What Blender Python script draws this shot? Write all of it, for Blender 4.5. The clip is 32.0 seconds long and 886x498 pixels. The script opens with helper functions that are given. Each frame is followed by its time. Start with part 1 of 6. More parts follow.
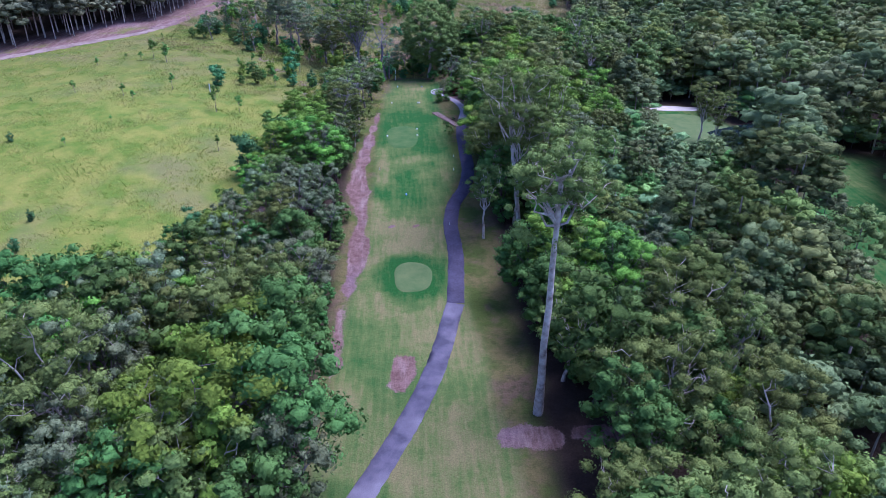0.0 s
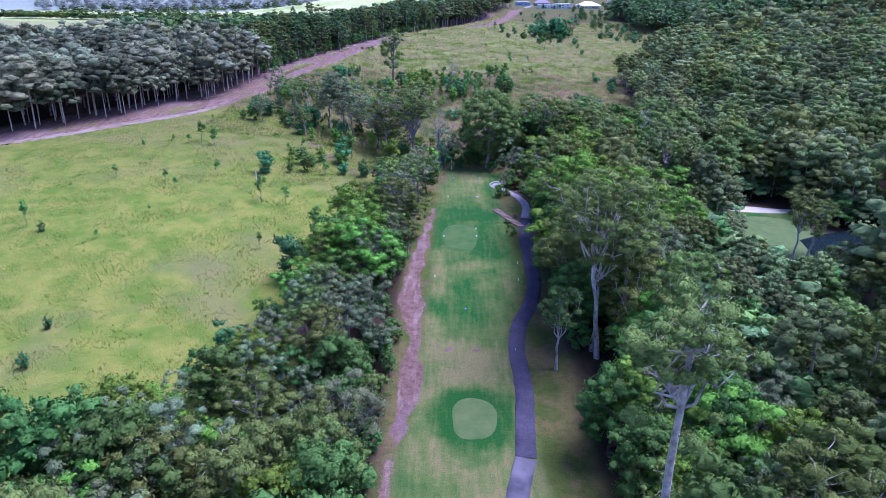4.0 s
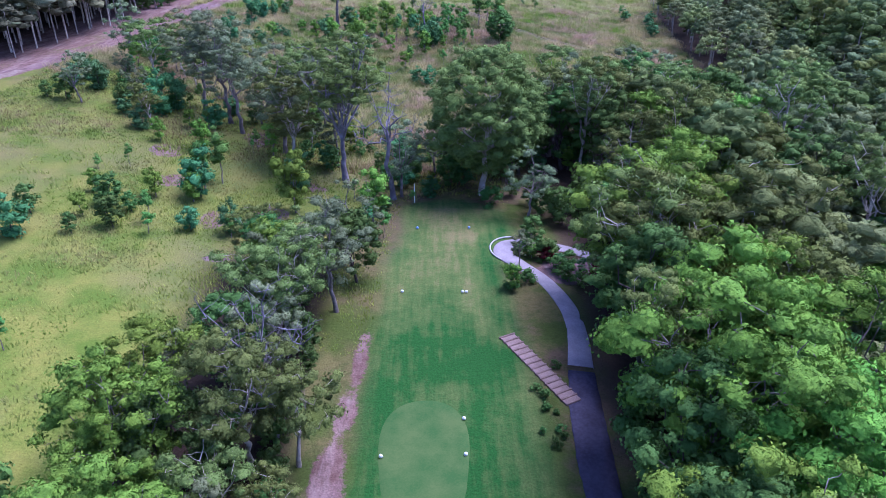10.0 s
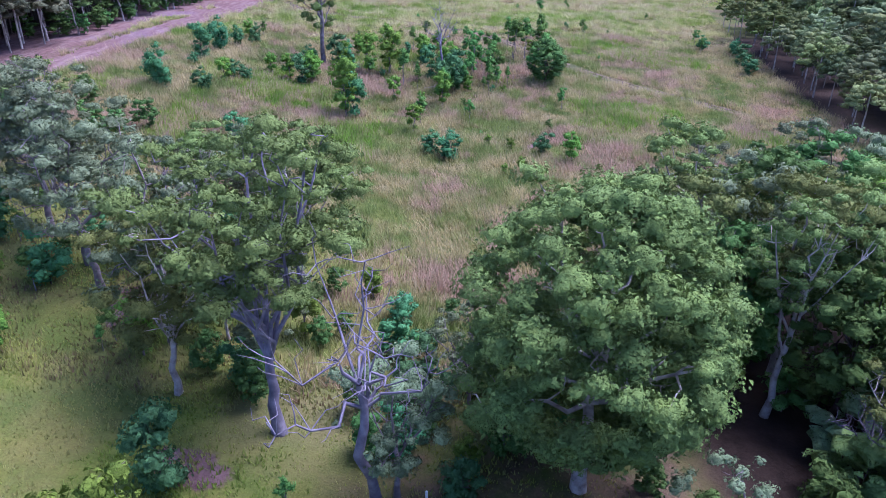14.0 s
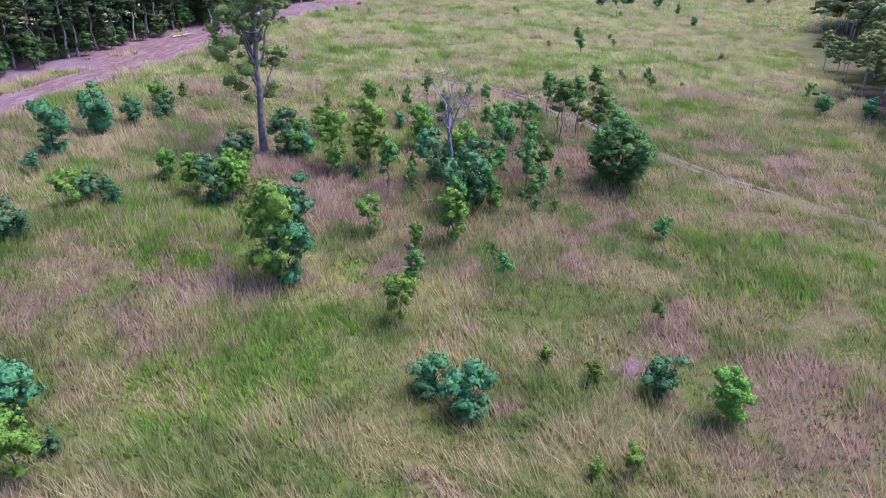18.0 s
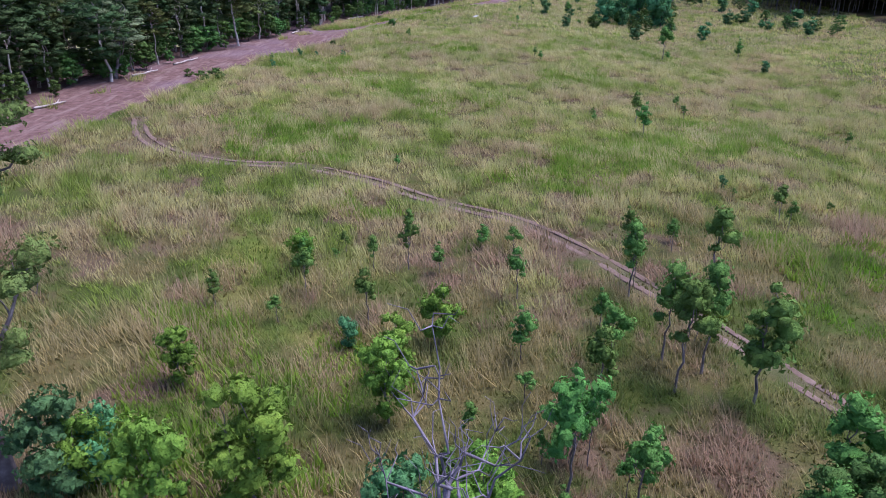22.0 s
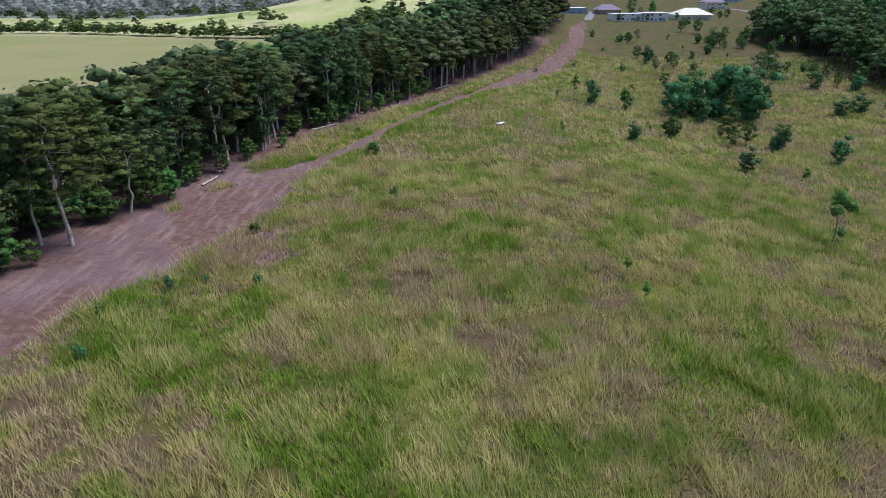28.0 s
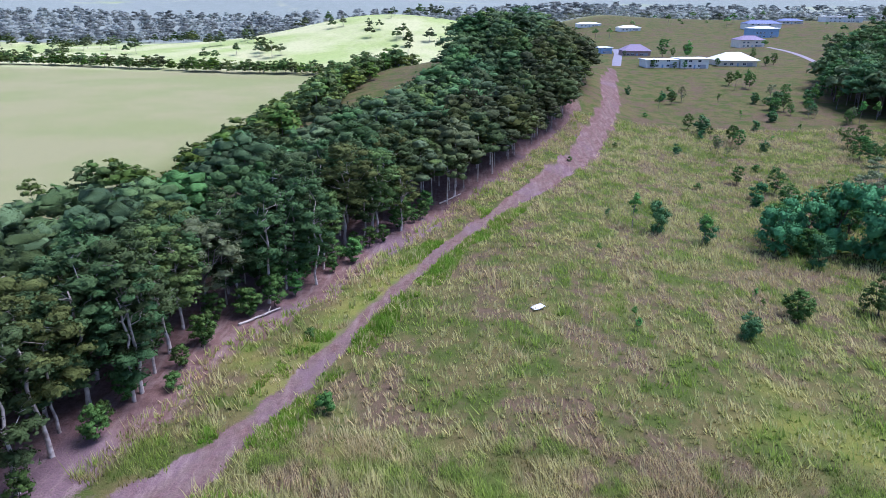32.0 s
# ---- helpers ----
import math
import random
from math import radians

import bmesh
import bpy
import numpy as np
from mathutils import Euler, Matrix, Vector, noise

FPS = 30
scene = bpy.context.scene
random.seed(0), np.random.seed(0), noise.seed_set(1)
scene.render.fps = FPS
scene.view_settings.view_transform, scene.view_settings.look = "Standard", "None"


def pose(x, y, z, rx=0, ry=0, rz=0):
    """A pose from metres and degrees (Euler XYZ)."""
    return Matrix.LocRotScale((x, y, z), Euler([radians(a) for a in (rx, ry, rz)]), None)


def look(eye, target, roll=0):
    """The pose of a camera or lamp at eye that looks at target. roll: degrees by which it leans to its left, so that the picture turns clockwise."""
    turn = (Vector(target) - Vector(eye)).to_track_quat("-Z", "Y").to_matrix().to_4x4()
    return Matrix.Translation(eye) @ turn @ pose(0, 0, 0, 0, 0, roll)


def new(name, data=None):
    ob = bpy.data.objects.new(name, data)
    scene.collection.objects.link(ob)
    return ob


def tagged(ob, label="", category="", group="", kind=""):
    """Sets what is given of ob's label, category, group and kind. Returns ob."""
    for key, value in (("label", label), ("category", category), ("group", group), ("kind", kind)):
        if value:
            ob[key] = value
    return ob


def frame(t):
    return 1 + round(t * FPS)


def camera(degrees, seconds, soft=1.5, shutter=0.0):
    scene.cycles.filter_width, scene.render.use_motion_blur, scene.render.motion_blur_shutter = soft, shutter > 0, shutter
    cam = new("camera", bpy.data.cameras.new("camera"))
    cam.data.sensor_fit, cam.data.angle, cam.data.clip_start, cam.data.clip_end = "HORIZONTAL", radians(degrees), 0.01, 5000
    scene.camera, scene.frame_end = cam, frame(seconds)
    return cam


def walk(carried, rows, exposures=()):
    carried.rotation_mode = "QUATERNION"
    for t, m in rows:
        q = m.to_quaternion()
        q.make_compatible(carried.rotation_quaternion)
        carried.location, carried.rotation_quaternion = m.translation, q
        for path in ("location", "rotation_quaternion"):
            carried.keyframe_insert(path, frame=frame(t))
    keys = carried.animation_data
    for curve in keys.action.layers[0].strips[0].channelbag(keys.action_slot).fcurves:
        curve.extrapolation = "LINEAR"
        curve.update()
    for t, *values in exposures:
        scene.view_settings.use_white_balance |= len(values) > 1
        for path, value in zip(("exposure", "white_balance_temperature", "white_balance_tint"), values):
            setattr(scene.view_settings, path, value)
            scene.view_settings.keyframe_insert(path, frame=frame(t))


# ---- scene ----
EXPOSURES = [(0.0, 0.85, 4850, 32), (3.0, 0.95, 4800, 33), (9.0, 0.95, 4850, 32), (13.0, 1.2, 4900, 36), (15.0, 1.1, 5000, 34), (20.0, 1.1, 5250, 35), (22.0, 0.6, 5450, 27), (24.0, 0.25, 6200, 9), (28.0, 0.18, 5950, 14), (31.0, 0.45, 5400, 20), (32.0, 0.72, 5250, 22)]
# ---- camera ----
cam = camera(66.0, 32.0, soft=0.8)
# seconds, x, y, z, pitch, roll, yaw
PATH = [
    (0.0, 1.84, -46.21, 35.65, -26.71, -0.45, -2.59),
    (0.5, 1.48, -47.27, 36.61, -25.19, -0.70, -1.46),
    (1.0, 0.97, -48.41, 37.52, -23.39, -0.61, -0.29),
    (1.5, 0.31, -49.41, 38.30, -21.81, -0.34, 0.41),
    (2.0, -0.60, -50.15, 39.01, -20.21, 0.21, 1.04),
    (2.5, -1.24, -49.76, 39.43, -19.01, 0.70, 1.59),
    (3.0, -1.62, -46.46, 39.19, -18.38, 0.86, 1.89),
    (3.5, -1.67, -39.33, 38.27, -19.22, 0.60, 1.60),
    (4.0, -1.49, -29.74, 36.92, -20.98, 0.28, 0.94),
    (4.5, -1.18, -19.07, 35.42, -23.11, 0.03, 0.12),
    (5.0, -0.85, -8.69, 34.01, -25.07, -0.14, -0.64),
    (5.5, -0.58, 0.04, 32.97, -26.31, -0.24, -1.11),
    (6.0, -0.48, 5.74, 32.54, -26.30, -0.22, -1.07),
    (6.5, -0.37, 11.02, 32.17, -26.27, -0.20, -1.06),
    (7.0, -0.19, 16.81, 31.78, -26.26, -0.15, -1.04),
    (7.5, 0.09, 22.62, 31.33, -26.27, -0.11, -0.97),
    (8.0, 0.40, 28.67, 30.82, -26.28, -0.07, -0.89),
    (8.5, 0.67, 34.81, 30.17, -26.26, -0.06, -0.80),
    (9.0, 0.85, 41.51, 29.51, -26.24, -0.07, -0.70),
    (9.5, 0.89, 48.13, 28.88, -26.26, 0.00, -0.60),
    (10.0, 0.83, 55.11, 28.39, -26.29, 0.09, -0.52),
    (10.5, 0.66, 61.94, 27.88, -26.36, 0.15, -0.39),
    (11.0, 0.39, 69.12, 27.34, -26.37, 0.17, -0.28),
    (11.5, 0.22, 75.76, 26.67, -26.21, 0.18, -0.15),
    (12.0, 0.00, 82.73, 25.99, -25.98, 0.20, -0.00),
    (12.5, -0.22, 89.33, 25.43, -25.76, 0.28, 0.14),
    (13.0, -0.53, 96.47, 25.10, -25.62, 0.29, 0.23),
    (13.5, -0.81, 103.55, 24.84, -25.49, 0.23, 0.36),
    (14.0, -1.09, 111.10, 24.59, -25.32, 0.16, 0.46),
    (14.5, -1.32, 117.88, 24.41, -25.19, 0.17, 0.54),
    (15.0, -1.62, 125.09, 24.22, -24.98, 0.18, 0.61),
    (15.5, -1.83, 132.37, 24.03, -24.82, 0.11, 0.66),
    (16.0, -1.96, 139.50, 23.92, -24.67, 0.03, 0.73),
    (16.5, -2.02, 146.53, 23.87, -24.54, -0.06, 0.81),
    (17.0, -2.05, 153.53, 23.86, -24.41, -0.15, 0.89),
    (17.5, -2.06, 160.57, 23.90, -24.26, -0.23, 0.98),
    (18.0, -2.09, 167.70, 23.95, -24.10, -0.27, 1.06),
    (18.5, -2.12, 174.42, 23.94, -23.97, -0.30, 1.11),
    (19.0, -2.12, 181.50, 24.03, -23.84, -0.30, 1.16),
    (19.5, -2.15, 188.19, 24.11, -23.75, -0.30, 1.18),
    (20.0, -2.17, 195.39, 24.31, -23.63, -0.28, 1.19),
    (20.5, -2.19, 202.29, 24.48, -23.52, -0.24, 1.18),
    (21.0, -2.25, 209.79, 24.83, -23.41, -0.12, 1.10),
    (21.5, -2.40, 216.83, 25.24, -23.32, -0.03, 1.01),
    (22.0, -2.43, 223.83, 25.80, -23.12, -0.02, 1.05),
    (22.5, -2.49, 230.60, 26.42, -22.94, -0.02, 1.07),
    (23.0, -2.50, 237.60, 27.16, -22.78, -0.03, 1.14),
    (23.5, -2.50, 244.39, 27.95, -22.63, -0.03, 1.20),
    (24.0, -2.61, 251.67, 28.93, -22.50, -0.02, 1.22),
    (24.5, -2.65, 258.75, 29.97, -22.42, 0.06, 1.29),
    (25.0, -2.80, 266.38, 31.28, -22.33, 0.09, 1.33),
    (25.5, -3.21, 273.44, 32.55, -22.27, 0.15, 1.34),
    (26.0, -3.47, 280.59, 33.59, -22.12, 0.16, 1.39),
    (26.5, -3.63, 287.87, 34.51, -21.91, 0.15, 1.47),
    (27.0, -3.74, 295.33, 35.42, -21.66, 0.11, 1.59),
    (27.5, -3.87, 303.00, 36.43, -21.41, 0.04, 1.72),
    (28.0, -4.07, 310.96, 37.66, -21.19, -0.05, 1.87),
    (28.5, -4.17, 318.79, 38.95, -21.00, -0.07, 2.01),
    (29.0, -4.20, 327.12, 40.33, -20.82, -0.06, 2.10),
    (29.5, -4.45, 335.22, 41.75, -20.67, -0.02, 2.17),
    (30.0, -4.69, 343.73, 43.37, -20.48, -0.03, 2.27),
    (30.5, -4.97, 351.98, 44.96, -20.35, 0.01, 2.35),
    (31.0, -5.29, 360.58, 46.78, -20.18, 0.11, 2.42),
    (31.5, -5.63, 369.03, 48.51, -20.07, 0.23, 2.45),
    (32.0, -5.99, 377.72, 50.34, -19.91, 0.37, 2.50),
]


def facing(x, y, z, pitch, roll, yaw):
    p, w = radians(pitch), radians(yaw)
    ahead = Vector((-math.sin(w) * math.cos(p), math.cos(w) * math.cos(p), math.sin(p)))
    return look((x, y, z), Vector((x, y, z)) + ahead, roll)


walk(cam, [(t, facing(*row)) for t, *row in PATH], EXPOSURES)
# ---- end camera ----
# ---- world and sun ----
world = bpy.data.worlds.new("sky")
scene.world = world
world.use_nodes = True
wn = world.node_tree
sky = wn.nodes.new("ShaderNodeTexSky")
sky.sky_type = "NISHITA"
sky.sun_disc = False
sky.sun_elevation, sky.sun_rotation = radians(64), radians(70)
sky.air_density, sky.dust_density, sky.ozone_density = 1.0, 0.6, 1.5
wn.links.new(sky.outputs[0], wn.nodes["Background"].inputs[0])
wn.nodes["Background"].inputs[1].default_value = 0.13
sun = new("sun", bpy.data.lights.new("sun", "SUN"))
sun.data.energy, sun.data.angle, sun.data.color = 3.8, radians(38), (1.0, 0.95, 0.88)
sun.matrix_world = look((0, 0, 300), Vector((0, 0, 300)) - Vector((math.cos(radians(20)), math.sin(radians(20)), 2.1)))


# ---- materials ----
def mat(name, rough=0.8, spec=0.3, metal=0.0):
    m = bpy.data.materials.new(name)
    m.use_nodes = True
    b = m.node_tree.nodes["Principled BSDF"]
    b.inputs["Roughness"].default_value = rough
    b.inputs["Specular IOR Level"].default_value = spec
    b.inputs["Metallic"].default_value = metal
    return m, m.node_tree, b


def node(tree, kind, **values):
    n = tree.nodes.new(kind)
    for key, value in values.items():
        n.inputs[key.replace("_", " ")].default_value = value
    return n


def noise_tex(tree, scale, detail=3.0, rough=0.6, vector=None):
    n = node(tree, "ShaderNodeTexNoise", Scale=scale, Detail=detail, Roughness=rough)
    if vector:
        tree.links.new(vector, n.inputs["Vector"])
    return n.outputs["Fac"]


def ramp(tree, fac, stops):
    n = tree.nodes.new("ShaderNodeValToRGB")
    while len(n.color_ramp.elements) < len(stops):
        n.color_ramp.elements.new(0.5)
    for e, (at, c) in zip(n.color_ramp.elements, stops):
        e.position, e.color = at, (*c, 1)
    tree.links.new(fac, n.inputs[0])
    return n.outputs[0]


def mix(tree, fac, a, b, how="MIX"):
    n = tree.nodes.new("ShaderNodeMix")
    n.data_type, n.blend_type = "RGBA", how
    for sock, v in ((n.inputs[0], fac), (n.inputs[6], a), (n.inputs[7], b)):
        if isinstance(v, (int, float)):
            sock.default_value = v
        elif isinstance(v, tuple):
            sock.default_value = (*v, 1)
        else:
            tree.links.new(v, sock)
    return n.outputs[2]


def calc(tree, how, a, b=0.0, clamp=False):
    n = tree.nodes.new("ShaderNodeMath")
    n.operation, n.use_clamp = how, clamp
    for sock, v in zip(n.inputs, (a, b)):
        if isinstance(v, (int, float)):
            sock.default_value = v
        else:
            tree.links.new(v, sock)
    return n.outputs[0]


def place_coords(tree):
    return tree.nodes.new("ShaderNodeNewGeometry").outputs["Position"]


def bump(tree, b, fac, strength=0.4, distance=0.1):
    n = node(tree, "ShaderNodeBump", Strength=strength, Distance=distance)
    tree.links.new(fac, n.inputs["Height"])
    tree.links.new(n.outputs[0], b.inputs["Normal"])


def leaf_mat(name, dark, mid, light, cut=6.0, hole=0.455, glow=0.12):
    """Foliage: each leaf spray and each tree differs a little; some light comes through."""
    m, t, b = mat(name, 0.7, 0.06)
    geo = t.nodes.new("ShaderNodeNewGeometry")
    info = t.nodes.new("ShaderNodeObjectInfo")
    col = ramp(t, geo.outputs["Random Per Island"], [(0.0, dark), (0.45, mid), (1.0, light)])
    hsv = node(t, "ShaderNodeHueSaturation")
    own = t.nodes.new("ShaderNodeAttribute")
    own.attribute_name = "tone"
    tones = t.nodes.new("ShaderNodeSeparateColor")
    t.links.new(own.outputs["Color"], tones.inputs[0])
    hue = calc(t, "ADD", calc(t, "MULTIPLY", info.outputs["Random"], 0.055), 0.457)
    t.links.new(calc(t, "ADD", hue, calc(t, "MULTIPLY", tones.outputs[0], 0.08)), hsv.inputs["Hue"])
    t.links.new(calc(t, "ADD", 1.0, calc(t, "MULTIPLY", tones.outputs[2], 0.5)), hsv.inputs["Saturation"])
    patch = noise_tex(t, 0.17, 4, 0.7, geo.outputs["Position"])
    tone = calc(t, "ADD", calc(t, "MULTIPLY", patch, 0.9), 0.34)
    tone = calc(t, "MULTIPLY", tone, calc(t, "ADD", 1.0, tones.outputs[1]))
    t.links.new(calc(t, "MULTIPLY", tone, calc(t, "ADD", calc(t, "MULTIPLY", info.outputs["Random"], 0.5), 0.75)), hsv.inputs["Value"])
    t.links.new(col, hsv.inputs["Color"])
    t.links.new(hsv.outputs[0], b.inputs["Base Color"])
    bump(t, b, noise_tex(t, 4.5, 3, 0.7, geo.outputs["Position"]), 0.7, 0.22)
    tr = t.nodes.new("ShaderNodeBsdfTranslucent")
    t.links.new(hsv.outputs[0], tr.inputs["Color"])
    mx = t.nodes.new("ShaderNodeMixShader")
    mx.inputs[0].default_value = glow
    t.links.new(b.outputs[0], mx.inputs[1])
    t.links.new(tr.outputs[0], mx.inputs[2])
    shader = mx.outputs[0]
    if cut:
        # the ragged outlines of the leaves in a spray
        gap = ramp(t, noise_tex(t, cut * 1.5, 3, 0.7, geo.outputs["Position"]), [(hole, (0, 0, 0)), (hole + 0.02, (1, 1, 1))])
        clear = t.nodes.new("ShaderNodeBsdfTransparent")
        leafy = t.nodes.new("ShaderNodeMixShader")
        t.links.new(gap, leafy.inputs[0])
        t.links.new(clear.outputs[0], leafy.inputs[1])
        t.links.new(shader, leafy.inputs[2])
        shader = leafy.outputs[0]
    t.links.new(shader, t.nodes["Material Output"].inputs[0])
    return m


def bark_mat(name, a, b_, c):
    m, t, b = mat(name, 0.85, 0.2)
    p = place_coords(t)
    n1 = noise_tex(t, 1.3, 4, 0.6, p)
    a, b_, c = (tuple(0.9 * q for q in tone) for tone in (a, b_, c))
    t.links.new(ramp(t, n1, [(0.3, a), (0.5, b_), (0.72, c)]), b.inputs["Base Color"])
    bump(t, b, noise_tex(t, 9, 3, 0.7, p), 0.5, 0.03)
    return m


def plain_mat(name, a, b_, scale=2.0, rough=0.8, spec=0.3, metal=0.0, bumpy=0.2):
    """A worn plain surface: two tones at two scales and a fine relief."""
    m, t, b = mat(name, rough, spec, metal)
    p = place_coords(t)
    f = calc(t, "MULTIPLY", calc(t, "ADD", noise_tex(t, scale, 4, 0.6, p), noise_tex(t, scale * 9, 3, 0.6, p)), 0.5)
    t.links.new(ramp(t, f, [(0.36, a), (0.64, b_)]), b.inputs["Base Color"])
    if bumpy:
        bump(t, b, noise_tex(t, scale * 12, 3, 0.7, p), bumpy, 0.02)
    return m


LEAF_GUM = leaf_mat("leaf_gum", (0.125, 0.182, 0.048), (0.165, 0.234, 0.062), (0.21, 0.292, 0.074), 7.0, 0.445)
LEAF_FRESH = leaf_mat("leaf_fresh", (0.125, 0.26, 0.038), (0.166, 0.33, 0.046), (0.215, 0.4, 0.054), 7.0, 0.43)
LEAF_DENSE = leaf_mat("leaf_dense", (0.076, 0.164, 0.04), (0.095, 0.205, 0.05), (0.116, 0.25, 0.061), 7.0, 0.41)
LEAF_GREY = leaf_mat("leaf_grey", (0.155, 0.2, 0.1), (0.195, 0.25, 0.125), (0.24, 0.305, 0.15), 6.0, 0.455)
LEAF_TEAL = leaf_mat("leaf_teal", (0.076, 0.208, 0.076), (0.095, 0.26, 0.095), (0.116, 0.317, 0.116), 8.0, 0.4)
LEAF_MIX = leaf_mat("leaf_mix", (0.12, 0.21, 0.07), (0.152, 0.262, 0.087), (0.19, 0.32, 0.105), 5.5, 0.44)
LEAF_WOOD = leaf_mat("leaf_wood", (0.062, 0.11, 0.04), (0.078, 0.138, 0.05), (0.095, 0.168, 0.061), 5.0, 0.42)
# pale grey: the haze of distance is put into this leaf colour
LEAF_FAR_HAZED = leaf_mat("leaf_far_hazed", (0.36, 0.4, 0.36), (0.44, 0.48, 0.43), (0.52, 0.57, 0.51), 0, 0.455, 0.6)
LEAF_MAUVE = leaf_mat("leaf_mauve", (0.13, 0.142, 0.085), (0.165, 0.18, 0.108), (0.205, 0.225, 0.13), 6.0, 0.44)
LEAF_OLIVE = leaf_mat("leaf_olive", (0.096, 0.14, 0.04), (0.12, 0.175, 0.05), (0.146, 0.213, 0.061), 6.0, 0.43)
LEAF_VASE = leaf_mat("leaf_vase", (0.13, 0.21, 0.055), (0.165, 0.265, 0.07), (0.2, 0.32, 0.085), 7.0, 0.44)
LEAF_YOUNG = leaf_mat("leaf_young", (0.1, 0.224, 0.048), (0.125, 0.28, 0.06), (0.152, 0.342, 0.073), 8.0, 0.41)
LEAF_RED = leaf_mat("leaf_red", (0.1, 0.02, 0.025), (0.15, 0.028, 0.035), (0.2, 0.04, 0.045), 9.0, 0.4)
BARK_PALE = bark_mat("bark_pale", (0.22, 0.17, 0.15), (0.45, 0.38, 0.34), (0.62, 0.55, 0.5))
BARK_GREY = bark_mat("bark_grey", (0.1, 0.08, 0.08), (0.2, 0.16, 0.16), (0.34, 0.29, 0.29))
BARK_DARK = bark_mat("bark_dark", (0.04, 0.03, 0.03), (0.09, 0.07, 0.065), (0.16, 0.12, 0.11))
BARK_DEAD = bark_mat("bark_dead", (0.12, 0.1, 0.125), (0.2, 0.17, 0.205), (0.31, 0.27, 0.31))

# ---- terrain: three long profiles (west, middle, east), blended across ----
TY = np.array([-400, -60, 0, 30, 60, 92, 131, 160, 215, 247, 291, 345, 385, 440, 480, 520, 600, 700, 800, 1000], float)
T_LEFT = np.array([-22, -17, -13, -10.5, -8, -3.8, -0.8, 1.5, 3.2, 3.8, 4.5, 6, 6.8, 7, 7.1, 7.4, 9, 12, 15, 15], float)
T_MID = np.array([-24, -20, -17, -15.3, -11.5, -8, -6.3, -6.8, -5.5, -3.4, 0.3, 2.4, 4.3, 6, 7, 7.2, 9, 13, 16, 15], float)
T_RIGHT = np.array([-24, -20, -18, -16, -13.5, -12.5, -12, -10, -7.3, -5.4, -4, -2.6, -1.6, -0.6, -0.4, 0, 3, 9, 15, 14], float)


def smooth(a, b, t):
    t = np.clip((t - a) / (b - a), 0, 1)
    return t * t * (3 - 2 * t)


def spline(y, knots, values):
    y = np.clip(y, knots[0], knots[-1] - 1e-6)
    k = np.clip(np.searchsorted(knots, y, side="right") - 1, 0, len(knots) - 2)
    slope = np.gradient(values, knots)
    h = knots[k + 1] - knots[k]
    u = (y - knots[k]) / h
    return ((2*u**3 - 3*u**2 + 1) * values[k] + (u**3 - 2*u**2 + u) * h * slope[k]
            + (3*u**2 - 2*u**3) * values[k + 1] + (u**3 - u**2) * h * slope[k + 1])


def height(x, y):
    x, y = np.asarray(x, float), np.asarray(y, float)
    l, m, r = spline(y, TY, T_LEFT), spline(y, TY, T_MID), spline(y, TY, T_RIGHT)
    z = np.where(x < 0, m + (l - m) * smooth(0, 1, -x / 70), m + (r - m) * smooth(0, 1, x / 80))
    # the valley beyond the plantation, the plain to the north, the wooded hill to the east
    z = z - 27 * smooth(-52, -128, x - 110 * smooth(760, 900, y)) * smooth(330, 500, y)
    z = z + 17 * np.exp(-((x - 8) / 38) ** 2 - ((y - 715) / 65) ** 2)
    far = smooth(1100, 1700, y)
    z = z * (1 - far) + far * (-14) + 25 * smooth(950, 1350, y) * smooth(60, 170, x) * (1 - smooth(1450, 2100, y))
    z = z + 70 * smooth(170, 620, x) * smooth(40, 420, y) * (1 - smooth(700, 1300, y))
    z = z + 1.2 * np.sin(x * 0.021 + 1.3) * np.sin(y * 0.017) * smooth(30, 200, np.abs(x))
    z = z + 46 * np.exp(-((x + 120) / 200) ** 2 - ((y - 1390) / 200) ** 2) + 75 * smooth(1430, 2300, y + 0.1 * x) * (1 - smooth(2600, 3600, y))
    # ranges on the horizon, with a gap to the north-east
    reach = np.hypot(x, y)
    way = np.degrees(np.arctan2(x, np.maximum(y, 1)))
    ridge = 120 + 40 * np.sin(way * 0.16 + 2.0) + 22 * np.sin(way * 0.55) + 9 * np.sin(way * 1.7 + 1) + 130 * smooth(-6, -26, way)
    ridge = ridge - 55 * smooth(6, 11, way) * (1 - smooth(14, 19, way))
    z = z + 0.2 * ridge * smooth(2300, 3900, reach)
    z = z + 16 * np.sin(x / 170 + 1) * np.sin(y / 210) * smooth(1300, 2200, reach)
    return z


def ground_z(x, y):
    return float(height(x, y))


rng = np.random.default_rng(7)


def wobble(x, y, scale, seed=0.0):
    """Cheap smooth noise in -1..1, from crossed waves."""
    a = np.sin(x / scale + 1.7 * np.sin(y / scale * 0.8 + seed) + seed)
    b = np.sin(y / scale * 1.1 + 1.9 * np.sin(x / scale * 0.7 + 2 * seed) + 1 + seed)
    c = np.sin((x + y) / scale * 2.3 + 2.1 * np.sin((x - y) / scale * 1.7) + 3 * seed)
    return (a + b + 0.6 * c) / 2.6


def near_line(x, y, line):
    """The least distance to a line of points, less its half width there, which is each point's third number."""
    best = np.full(np.shape(x), 1e9)
    for (ax, ay, aw), (bx, by, bw) in zip(line, line[1:]):
        dx, dy = bx - ax, by - ay
        u = np.clip(((x - ax) * dx + (y - ay) * dy) / (dx * dx + dy * dy), 0, 1)
        best = np.minimum(best, np.hypot(x - ax - u * dx, y - ay - u * dy) - aw - u * (bw - aw))
    return best


